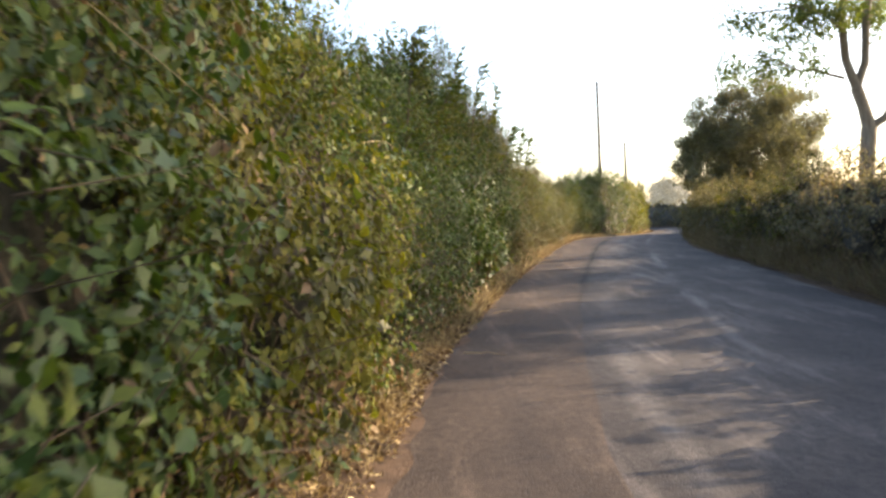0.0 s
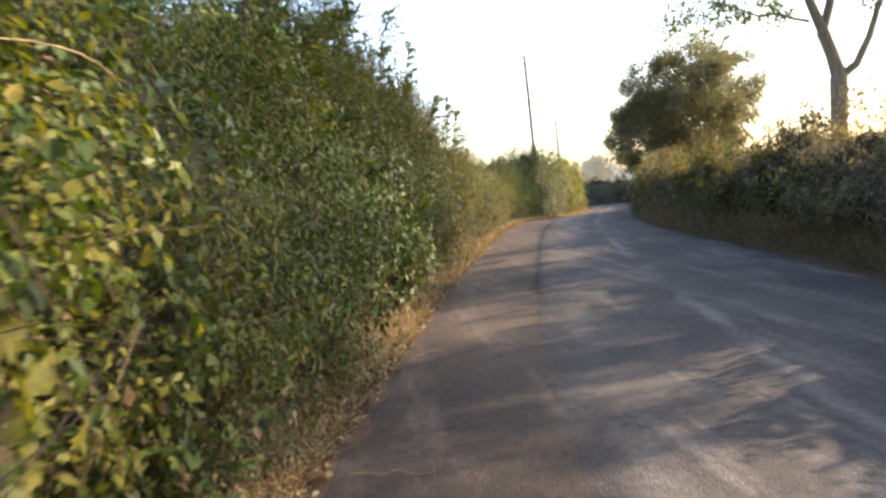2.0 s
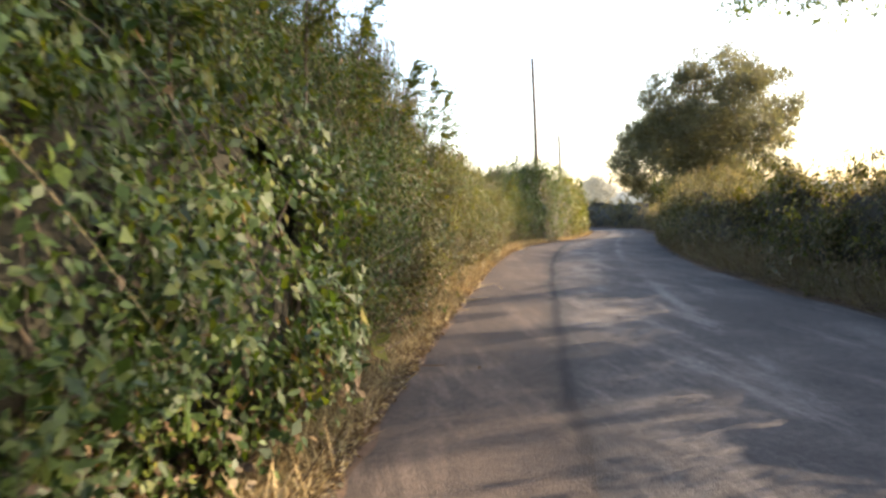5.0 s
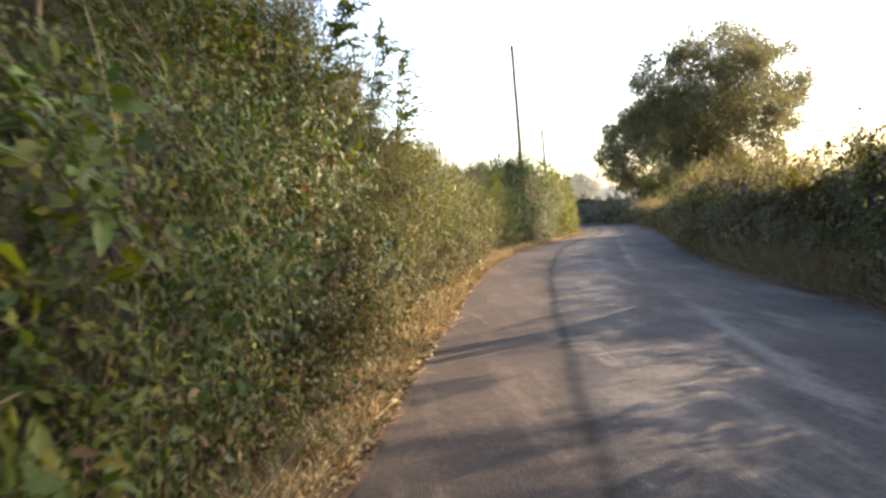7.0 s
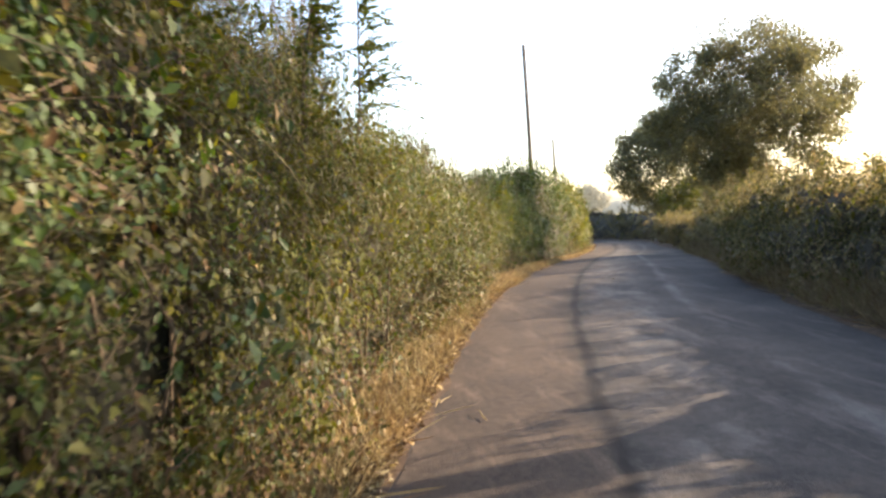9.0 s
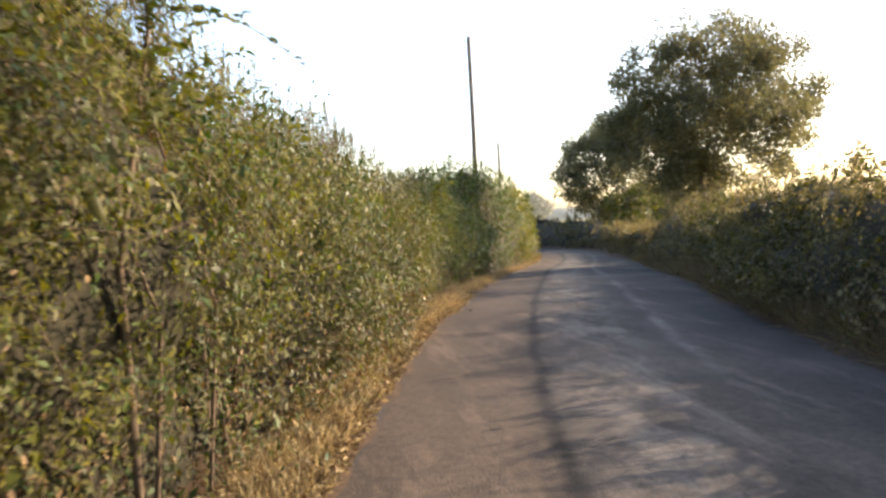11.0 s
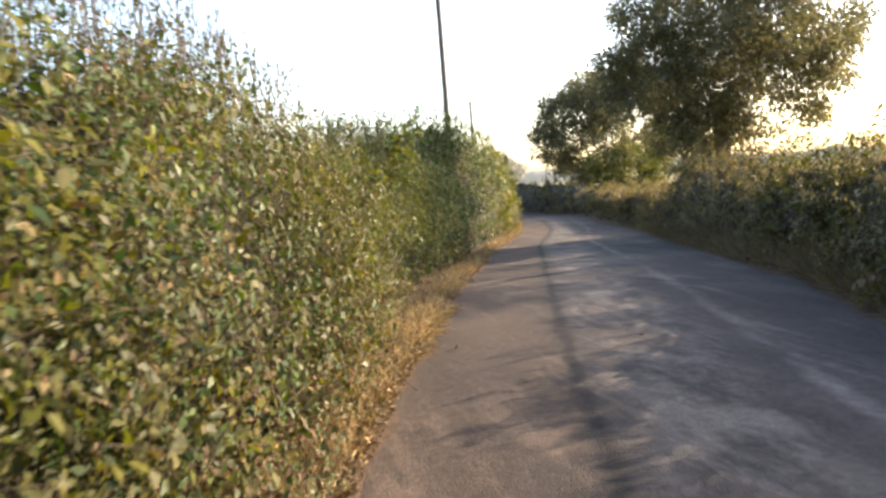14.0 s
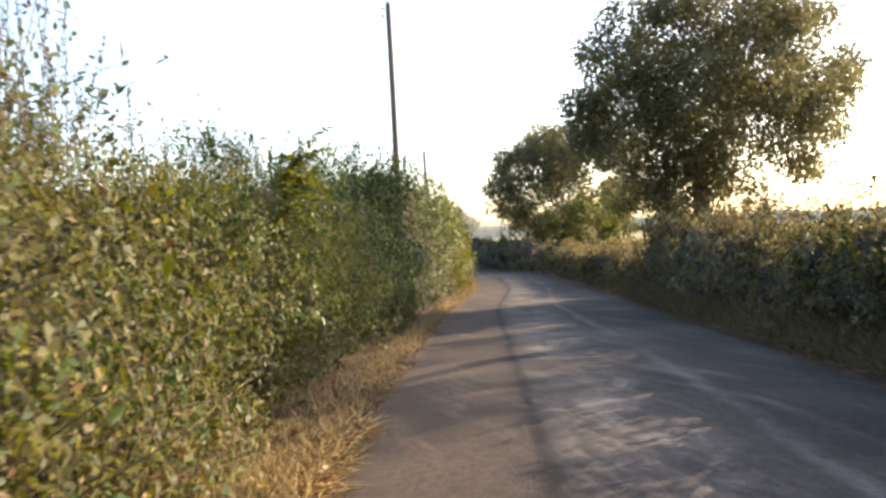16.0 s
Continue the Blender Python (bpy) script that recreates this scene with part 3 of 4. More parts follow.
    if fine and y1 > 0:
        for _ in range(2):
            cy = RNG.uniform(y0, y1)
            ends, en, _ = hedge_surface(side, np.array([cy, cy + RNG.normal(0, 0.5)]), np.array([RNG.uniform(0.2, 0.9) * H, RNG.uniform(0.1, 0.9) * H]))
            c0, c1 = ends[0] - en[0] * 0.15, ends[1] + en[1] * RNG.uniform(0.0, 0.12)
            mid = (c0 + c1) / 2 + en[0] * RNG.uniform(0.08, 0.2) + np.array([0, 0, RNG.uniform(0.05, 0.25)])
            t = np.linspace(0, 1, 8)[:, None]
            arc = c0 * (1 - t) ** 2 + 2 * mid * t * (1 - t) + c1 * t ** 2
            v, f = tube(arc - o, np.linspace(0.0034, 0.0015, 8), 5)
            part("cane", raw_mesh("cane", v, f, [M_CANE], smooth=True), root, "pale arching bramble cane")
    if spikes:
        py = RNG.uniform(y0, y1, spikes)
        ph = top(py) - np.interp(py, DIP_Y, DIP_Z) + RNG.uniform(-0.15, 0.35, spikes)
        q, qn, _ = hedge_surface(side, py, ph)
        hgt2 = RNG.uniform(0.2, spike_len, spikes)
        lean = np.stack([RNG.normal(0, 0.22, spikes), RNG.normal(0, 0.22, spikes), np.ones(spikes)], -1) * hgt2[:, None]
        v, f = rods(q - o - np.array([0, 0, 0.3]), q + lean - o, np.full(spikes, 0.0035), np.full(spikes, 0.002), 4)
        part("seed_growth", raw_mesh("seed_growth", v, f, [M_TWIG]), root, "upright brown seed stalks", "stuff")
        per2 = 30
        u = RNG.beta(2.0, 1.1, (spikes, per2)) if spike_dry > 0.3 else RNG.uniform(0.05, 1.0, (spikes, per2))
        sp = (q[:, None, :] + lean[:, None, :] * u[..., None]).reshape(-1, 3)
        sa = RNG.normal(0, 1, (spikes * per2, 3)) * np.array([1, 1, 0.4]) + np.array([0, 0, 1.3 if spike_dry > 0.3 else 0.6])
        sl = size * spike_leaf * RNG.uniform(0.6, 1.25, spikes * per2)
        sw = np.where(RNG.uniform(0, 1, spikes * per2) < spike_dry, 3, np.where(RNG.uniform(0, 1, spikes * per2) < 0.5, 0, 1))
        leaf_part("stalk_leaves", root, o, sp, sa, RNG.normal(0, 1, sa.shape), sl, sl * 0.5, leaves, sw, fine)
    return root


LABELS_L = {
    "ivy": "dense dark green hedge shrub with glossy broad leaves",
    "bramble": "tangled bramble hedge with green and yellowing leaves",
    "hazel": "tall mixed hedge shrub with leafy upright shoots",
    "olive": "mixed hedge shrub with small olive and yellowing leaves",
    "low": "clipped mixed hedge with yellow-green leaves and stalks",
    "pole": "dark tall hedge bush around the utility pole",
    "lit": "far hedge along the lane, sunlight put into its yellow-green leaves",
}
LEFT_SHRUBS = [
    (-13, -9, 2500, 0.09, "hazel"), (-9, -5, 3000, 0.09, "hazel"), (-5, -2, 4000, 0.08, "hazel"), (-2, 0.4, 11000, 0.06, "ivy"),
    (0.4, 2.4, 20000, 0.062, "ivy"), (2.4, 4.4, 15000, 0.074, "bramble"), (4.4, 6.4, 20000, 0.06, "ivy"), (6.4, 8.6, 23000, 0.054, "hazel"),
    (8.6, 10.8, 17000, 0.07, "ivy"), (10.8, 13.0, 13500, 0.085, "ivy"), (13.0, 15.2, 26000, 0.052, "hazel"), (15.2, 17.4, 26000, 0.052, "bramble"),
    (17.4, 19.6, 27000, 0.047, "olive"), (19.6, 21.8, 25000, 0.046, "olive"), (21.8, 24.0, 23000, 0.044, "low"), (24.0, 26.3, 23000, 0.044, "low"),
    (26.3, 28.6, 22000, 0.045, "olive"), (28.6, 31.2, 20000, 0.046, "ivy"), (31.2, 34.2, 15000, 0.048, "ivy"),
    (34.2, 38.0, 13000, 0.062, "pole"), (38.0, 42.0, 11000, 0.068, "pole"), (42.0, 46.5, 10000, 0.074, "pole"), (46.5, 51.0, 8000, 0.085, "lit"),
    (51.0, 56.0, 7000, 0.095, "lit"), (56.0, 63.0, 6000, 0.11, "lit"), (63.0, 72.0, 4500, 0.13, "lit"), (72.0, 84.0, 4000, 0.15, "lit"), (84.0, 100.0, 4000, 0.16, "lit"),
]
# The far hedge's sunlight is put into its mix: mostly yellow leaves, none dark.
MIX_L = {"olive": (0.36, 0.4, 0.24, 0.03), "ivy": (0.58, 0.38, 0.035, 0.01), "bramble": (0.42, 0.42, 0.13, 0.05), "hazel": (0.46, 0.45, 0.08, 0.015), "low": (0.32, 0.4, 0.28, 0.04),
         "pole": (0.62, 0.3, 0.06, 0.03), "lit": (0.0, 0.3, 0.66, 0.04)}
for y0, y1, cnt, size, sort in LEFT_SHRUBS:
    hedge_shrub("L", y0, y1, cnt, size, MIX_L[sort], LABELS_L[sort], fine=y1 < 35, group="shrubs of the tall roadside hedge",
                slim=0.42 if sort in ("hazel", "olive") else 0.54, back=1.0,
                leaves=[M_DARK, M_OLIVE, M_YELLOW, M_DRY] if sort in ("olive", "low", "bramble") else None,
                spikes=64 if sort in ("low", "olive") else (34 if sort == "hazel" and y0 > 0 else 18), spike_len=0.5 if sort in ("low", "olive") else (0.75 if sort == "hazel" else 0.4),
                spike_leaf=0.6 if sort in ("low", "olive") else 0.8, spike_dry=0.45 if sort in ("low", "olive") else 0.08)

LABELS_R = {"bank": "low hedge with shaded brown foliage on an earth bank", "sunny": "low roadside hedge, sun on its tops put into yellow-green leaves", "far": "distant low dark hedge beside the lane"}
RIGHT_SHRUBS = [
    (-13, -7, 2000, 0.1, "bank"), (-7, -2, 2500, 0.1, "bank"), (-2, 2, 7000, 0.09, "bank"), (2, 5.5, 8000, 0.08, "bank"), (5.5, 8.5, 8500, 0.075, "bank"), (8.5, 11.5, 8500, 0.07, "bank"),
    (11.5, 14.5, 7500, 0.07, "bank"), (14.5, 17.3, 7500, 0.07, "sunny"), (17.3, 20.2, 8000, 0.07, "sunny"), (20.2, 23.0, 7500, 0.07, "sunny"), (23.0, 26.0, 8000, 0.07, "sunny"),
    (26.0, 29.0, 8000, 0.07, "sunny"), (29.0, 32.5, 7500, 0.07, "sunny"), (32.5, 36.5, 7000, 0.075, "bank"), (36.5, 40.8, 6500, 0.08, "bank"), (40.8, 43.1, 4500, 0.075, "bank"),
    (43.6, 46.5, 3500, 0.085, "far"), (46.5, 52, 5500, 0.1, "far"), (52, 59, 4500, 0.11, "far"), (59, 68, 4500, 0.12, "far"), (68, 80, 4500, 0.14, "far"), (80, 98, 4000, 0.16, "far"),
]
# The brighter stretch has more yellow leaves, in place of sun on its tops.
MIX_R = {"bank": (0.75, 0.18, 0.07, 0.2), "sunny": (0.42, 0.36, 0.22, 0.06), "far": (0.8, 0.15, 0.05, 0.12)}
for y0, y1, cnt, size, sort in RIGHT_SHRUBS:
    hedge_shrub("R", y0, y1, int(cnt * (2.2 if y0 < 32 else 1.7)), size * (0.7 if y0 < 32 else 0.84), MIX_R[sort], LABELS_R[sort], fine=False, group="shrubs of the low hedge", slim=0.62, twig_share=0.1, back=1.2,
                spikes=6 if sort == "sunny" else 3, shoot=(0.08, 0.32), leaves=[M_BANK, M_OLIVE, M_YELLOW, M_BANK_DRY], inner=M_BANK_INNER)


# ---- young ash saplings that lean out of the hedge top ----
def ash_sapling(y, back, height, label):
    """A slender stem with side sprays of paired leaflets."""
    x, yy, nx, ny = EDGE_L.at(np.array([y]), np.array([-back]))
    o = np.array([x[0], yy[0], float(np.interp(y, DIP_Y, DIP_Z))])
    root = thing("ash_sapling", o, label, "sapling", "saplings in the tall hedge")
    out = np.array([nx[0], ny[0], 0.0])
    bow = np.array([-ny[0], nx[0], 0.0]) * RNG.normal(0, 0.16)
    stem = np.array([(0, 0, -0.05), tuple(out * 0.03 + bow * 0.3 + [0, 0, height * 0.4]), tuple(out * 0.12 - bow * 0.5 + [0, 0, height * 0.75]), tuple(out * 0.32 + bow * 1.4 + [0, 0, height])])
    v, f = tube(stem, [0.022, 0.017, 0.011, 0.005], 7)
    part("stem", raw_mesh("stem", v, f, [M_TWIG], smooth=True), root, "slender grey-brown stem")
    for k in range(46):
        t = 1.0 - 0.45 * RNG.beta(1.0, 1.3)
        a = np.array([np.interp(t, [0, 0.4, 0.75, 1.0], stem[:, c]) for c in range(3)])
        d = out * RNG.uniform(0.1, 1.0) + np.array([-out[1], out[0], 0]) * RNG.normal(0, 0.7) + np.array([0, 0, RNG.uniform(0.1, 1.3)])
        d = d / np.linalg.norm(d)
        ln = RNG.uniform(0.22, 0.6) * (1.75 - 2.5 * (t - 0.55))
        q = np.linspace(0, 1, 6)[:, None]
        arc = a + d * q * ln - np.array([0, 0, RNG.uniform(0.1, 0.7)]) * q ** 2 * ln
        v, f = tube(arc, np.linspace(0.004, 0.0015, 6), 4)
        br = part("branch", raw_mesh("branch", v, f, [M_TWIG]), root)
        n = 22
        u = np.linspace(0.15, 1.0, n)
        P = np.stack([np.interp(u, q[:, 0], arc[:, c]) for c in range(3)], -1)
        side = np.cross(d, [0, 0, 1.0])
        A = d * 0.5 + side * np.where(np.arange(n) % 2 == 0, 1, -1)[:, None] + RNG.normal(0, 0.25, (n, 3)) - np.array([0, 0, 0.25])
        L = RNG.uniform(0.04, 0.07, n)
        v, f, own = blades(P, A, np.array([[0, 0, 0.5]]) + RNG.normal(0, 0.6, (n, 3)), L, L * 0.42, 0.3, 0.12, True)
        part("leaf_spray", raw_mesh("leaf_spray", v, f, [M_MID, M_YELLOW], (RNG.uniform(0, 1, n) < 0.5).astype(int)[own]), br, "paired narrow green leaflets", "stuff")


for sy_, back_, h_ in [(8.2, 0.75, 3.75), (9.6, 0.7, 3.6), (11.6, 0.9, 4.2), (13.9, 0.9, 4.5), (15.4, 0.85, 4.3), (17.6, 0.85, 3.8), (19.2, 0.8, 3.75), (20.4, 0.75, 3.6), (29.6, 0.7, 2.5)]:
    ash_sapling(sy_, back_, h_ - 0.42, "young ash sapling rising out of the hedge top")


# ---- dry grass and litter along both verges ----
def grass_strip(name, line, y0, y1, d0, d1, count, size, mats, label, lie=0.5, raise_by=0.0, group=""):
    """Bent dry blades on a stretch of verge."""
    y = RNG.uniform(y0, y1, count)
    u = RNG.uniform(0, 1, count)
    d = d0 + (d1 - d0) * u
    x, yy, nx, ny = line.at(y, d)
    z = np.interp(y, DIP_Y, DIP_Z) + 0.025 + raise_by * u ** 0.8
    o = np.array([np.mean(x), np.mean(yy), np.mean(z)])
    p = np.stack([x, yy, z], -1)
    a = RNG.normal(0, 1, (count, 3))
    a[:, 2] = np.abs(RNG.normal(0, 1, count)) * (1 - lie) * 2.2 + 0.05
    L = size * RNG.uniform(0.4, 1.3, count)
    which = (RNG.uniform(0, 1, count) * len(mats)).astype(int)
    v, f, own = blades(p - o, a, RNG.normal(0, 1, (count, 3)) + np.array([0, 0, 0.6]), L, L * RNG.uniform(0.012, 0.022, count) + 0.003, 0.2, 0.03, True)
    ob = new(name, raw_mesh(name, v, f, mats, which[own]))
    ob.location = o
    return tagged(ob, label, "grass", group, "stuff")


def litter(name, line, y0, y1, d0, d1, count, size, label, mats):
    y = RNG.uniform(y0, y1, count)
    d = d0 + (d1 - d0) * RNG.beta(1.2, 2.2, count)
    x, yy, _, _ = line.at(y, d)
    p = np.stack([x, yy, np.interp(y, DIP_Y, DIP_Z) + 0.035 + RNG.uniform(0, 0.03, count)], -1)
    o = p.mean(0)
    a = RNG.normal(0, 1, (count, 3)) * np.array([1, 1, 0.25])
    L = size * np.exp(RNG.normal(0, 0.3, count))
    which = (RNG.uniform(0, 1, count) * len(mats)).astype(int)
    v, f, own = blades(p - o, a, RNG.normal(0, 0.5, (count, 3)) + np.array([0, 0, 1]), L, L * 0.6, 0.6, 0.1, True)
    ob = new(name, raw_mesh(name, v, f, mats, which[own]))
    ob.location = o
    return tagged(ob, label, "leaf litter", kind="stuff")


for k, (y0, y1, cnt) in enumerate([(-4, 4, 2200), (4, 10, 6000), (10, 16, 9000), (16, 22, 11000), (22, 29.5, 12000), (29.5, 40, 2500), (40, 62, 4000)]):
    grass_strip("dry_grass", EDGE_L, y0, y1, -0.5, -0.06, cnt, 0.14 if y1 < 35 else 0.22, [M_STRAW, M_STRAW, M_DRY], "dry straw-coloured grass along the hedge foot", 0.6)
    litter("leaf_litter", EDGE_L, y0, y1, 0.03, -0.5, int(cnt * 0.42), 0.035, "fallen brown leaves along the lane edge", [M_DRY, M_STRAW, M_DRY])
grass_strip("dry_grass", EDGE_L, 27.3, 29.8, -0.75, 0.0, 11000, 0.22, [M_STRAW, M_STRAW, M_DRY], "flattened pale straw beside the lane", 0.95)
for y0, y1, cnt in [(9, 14, 3500), (14, 19, 5500), (19, 24, 5500), (24, 29, 5000)]:
    grass_strip("dry_grass", EDGE_L, y0, y1, -0.62, -0.1, cnt, 0.17, [M_STRAW, M_STRAW, M_DRY], "tangled golden straw at the hedge foot", 0.86, 0.0)
grass_strip("dry_grass", EDGE_L, 9.0, 21.0, -0.35, 0.0, 420, 0.34, [M_STRAW, M_DRY], "tangled pale dry grass stems in front of the hedge", 0.55)
for y0, y1, cnt in [(-6, 6, 3000), (6, 14, 7000), (14, 22, 7000), (22, 30, 7000), (30, 38, 6000), (38, 43, 3500)]:
    grass_strip("dry_grass", EDGE_R, y0, y1, 0.02, 0.7, cnt, 0.3, [M_BANK_DRY, M_DRY, M_BANK, M_BANK_DRY], "long dry brown grass on the bank", 0.4, 0.22)
grass_strip("dry_grass", EDGE_R, 42.8, 46.5, 0.0, 0.6, 900, 0.22, [M_STRAW, M_YELLOW], "pale dry grass at the gap in the hedge", 0.3, 0.2)


# ---- trees ----
def limb_points(a, b, sag, k=6, wob=0.05):
    t = np.linspace(0, 1, k)[:, None]
    a, b = np.asarray(a, float), np.asarray(b, float)
    p = a + (b - a) * t
    p[:, 2] += sag * np.sin(math.pi * t[:, 0])
    p[1:-1] += RNG.normal(0, wob * np.linalg.norm(b - a), (k - 2, 3)) * 0.5
    return p


def crown_leaves(centres, radii, per, size, slim, flat=0.8):
    """Leaves in loose clumps round the centres, thicker towards each clump's outside."""
    c = np.repeat(centres, per, 0)
    r = np.repeat(radii, per)
    d = unit(RNG.normal(0, 1, (len(c), 3)))
    rad = r * RNG.uniform(0.25, 1.0, len(c)) ** 0.55 * np.exp(RNG.normal(0, 0.12, len(c)))
    P = c + d * rad[:, None] * np.array([1, 1, flat])
    A = d * 0.7 + RNG.normal(0, 0.7, d.shape) + np.array([0, 0, -0.25])
    N = d * 0.5 + np.array([0, 0, 0.8]) + RNG.normal(0, 0.45, d.shape)
    L = size * np.exp(RNG.normal(0, 0.25, len(c)))
    return P, A, N, L, L * slim


def broad_tree(base, height, crown_lo, radius, trunk_r, clumps, per, size, mats, label, seed, trunk_top=None, name="tree", shift=0.0, clump_r=0.8):
    """A spreading tree: trunk, limbs that reach every clump, and clumped leaves in an uneven dome."""
    g = np.random.default_rng(seed)
    root = thing(name, base, label, "tree")
    top = np.array([0, 0, crown_lo + 0.25 * (height - crown_lo)]) if trunk_top is None else np.array(trunk_top)
    mid_z, half = 0.5 * (height + crown_lo), 0.5 * (height - crown_lo)
    pts = []
    while len(pts) < clumps:
        v = g.uniform(-1, 1, 3)
        q = np.linalg.norm(v)
        if q < 1 and v[2] > -0.9:
            v = v / q * q ** 0.85
            w = 1 + 0.07 * math.sin(3 * math.atan2(v[1], v[0]) + seed) + 0.06 * g.normal()
            pts.append([v[0] * radius * w + shift, v[1] * radius * w, mid_z + v[2] * half * (1 + 0.08 * g.normal())])
    pts = np.array(pts)
    order = np.argsort(np.linalg.norm(pts - top, axis=1))
    trunk = limb_points((0, 0, -0.3), top, 0, 7, 0.02)
    flare = np.array([1.5, 1.12, 1.0, 0.92, 0.85, 0.78, 0.7])
    v, f = tube(trunk, trunk_r * flare, 12, 0.05)
    part("trunk", raw_mesh("trunk", v, f, [M_BARK], smooth=True), root, "rough grey-brown trunk")
    nodes_p, nodes_r = [trunk[-1], trunk[-2]], [trunk_r * 0.6, trunk_r * 0.6]
    limbs = []
    for i in order:
        P = np.array(nodes_p)
        dist = np.linalg.norm(P - pts[i], axis=1) + 0.35 * np.maximum(0, P[:, 2] - pts[i][2])
        j = int(np.argmin(dist))
        r0 = max(0.02, nodes_r[j] * 0.62)
        lp = limb_points(nodes_p[j], pts[i], 0.1, 5, 0.06)
        limbs.append((lp, r0))
        for t in (2, 4):
            nodes_p.append(lp[t])
            nodes_r.append(r0 * (1 - 0.14 * t))
    big = sorted(limbs, key=lambda q: -q[1])
    main = []
    for lp, r0 in big[:7]:
        v, f = tube(lp, np.linspace(r0, r0 * 0.5, 5), 7)
        main.append(part("limb", raw_mesh("limb", v, f, [M_BARK], smooth=True), root))
    mids = np.array([lp[-1] for lp, _ in big[:7]])
    for lp, r0 in big[7:]:
        v, f = tube(lp, np.linspace(r0, r0 * 0.45, 5), 5)
        part("branch", raw_mesh("branch", v, f, [M_BARK]), main[int(np.argmin(np.linalg.norm(mids - lp[0], axis=1)))])
    rr = g.uniform(0.7, 1.25, clumps) * clump_r
    P, A, N, L, W = crown_leaves(pts, rr, per, size, 0.6)
    which = (RNG.uniform(0, 1, len(P)) * len(mats)).astype(int)
    v, f, own = blades(P, A, N, L, W, 0.3, 0.15, False)
    part("crown", raw_mesh("crown", v, f, mats, which[own]), root, "rounded leafy green crown with gaps", "stuff")
    return root


def gz(x, y):
    return float(ground_z(np.array(x), np.array(y)))


broad_tree((17.5, 41.3, gz(17.5, 41.3)), 8.7, 2.2, 3.7, 0.27, 340, 265, 0.1, [M_OAK], "broad oak tree with a rounded crown behind the hedge", 5, shift=0.3, clump_r=0.58)
broad_tree((32.5, 79.5, gz(32.5, 79.5)), 12.0, 1.0, 6.6, 0.32, 230, 230, 0.22, [M_OAK], "rounded dark green tree at the far bend", 9, clump_r=1.0)
broad_tree((29.5, 70.5, gz(29.5, 70.5)), 4.6, 0.4, 2.6, 0.14, 30, 260, 0.2, [M_OAK, M_MID, M_YELLOW], "smaller leafy tree beside the far hedge", 14, clump_r=0.8)
broad_tree((29.2, 62.5, gz(29.2, 62.5)), 5.4, 0.8, 2.0, 0.12, 26, 240, 0.17, [M_OAK, M_MID, M_YELLOW], "slim leafy tree behind the far hedge", 17, clump_r=0.65)


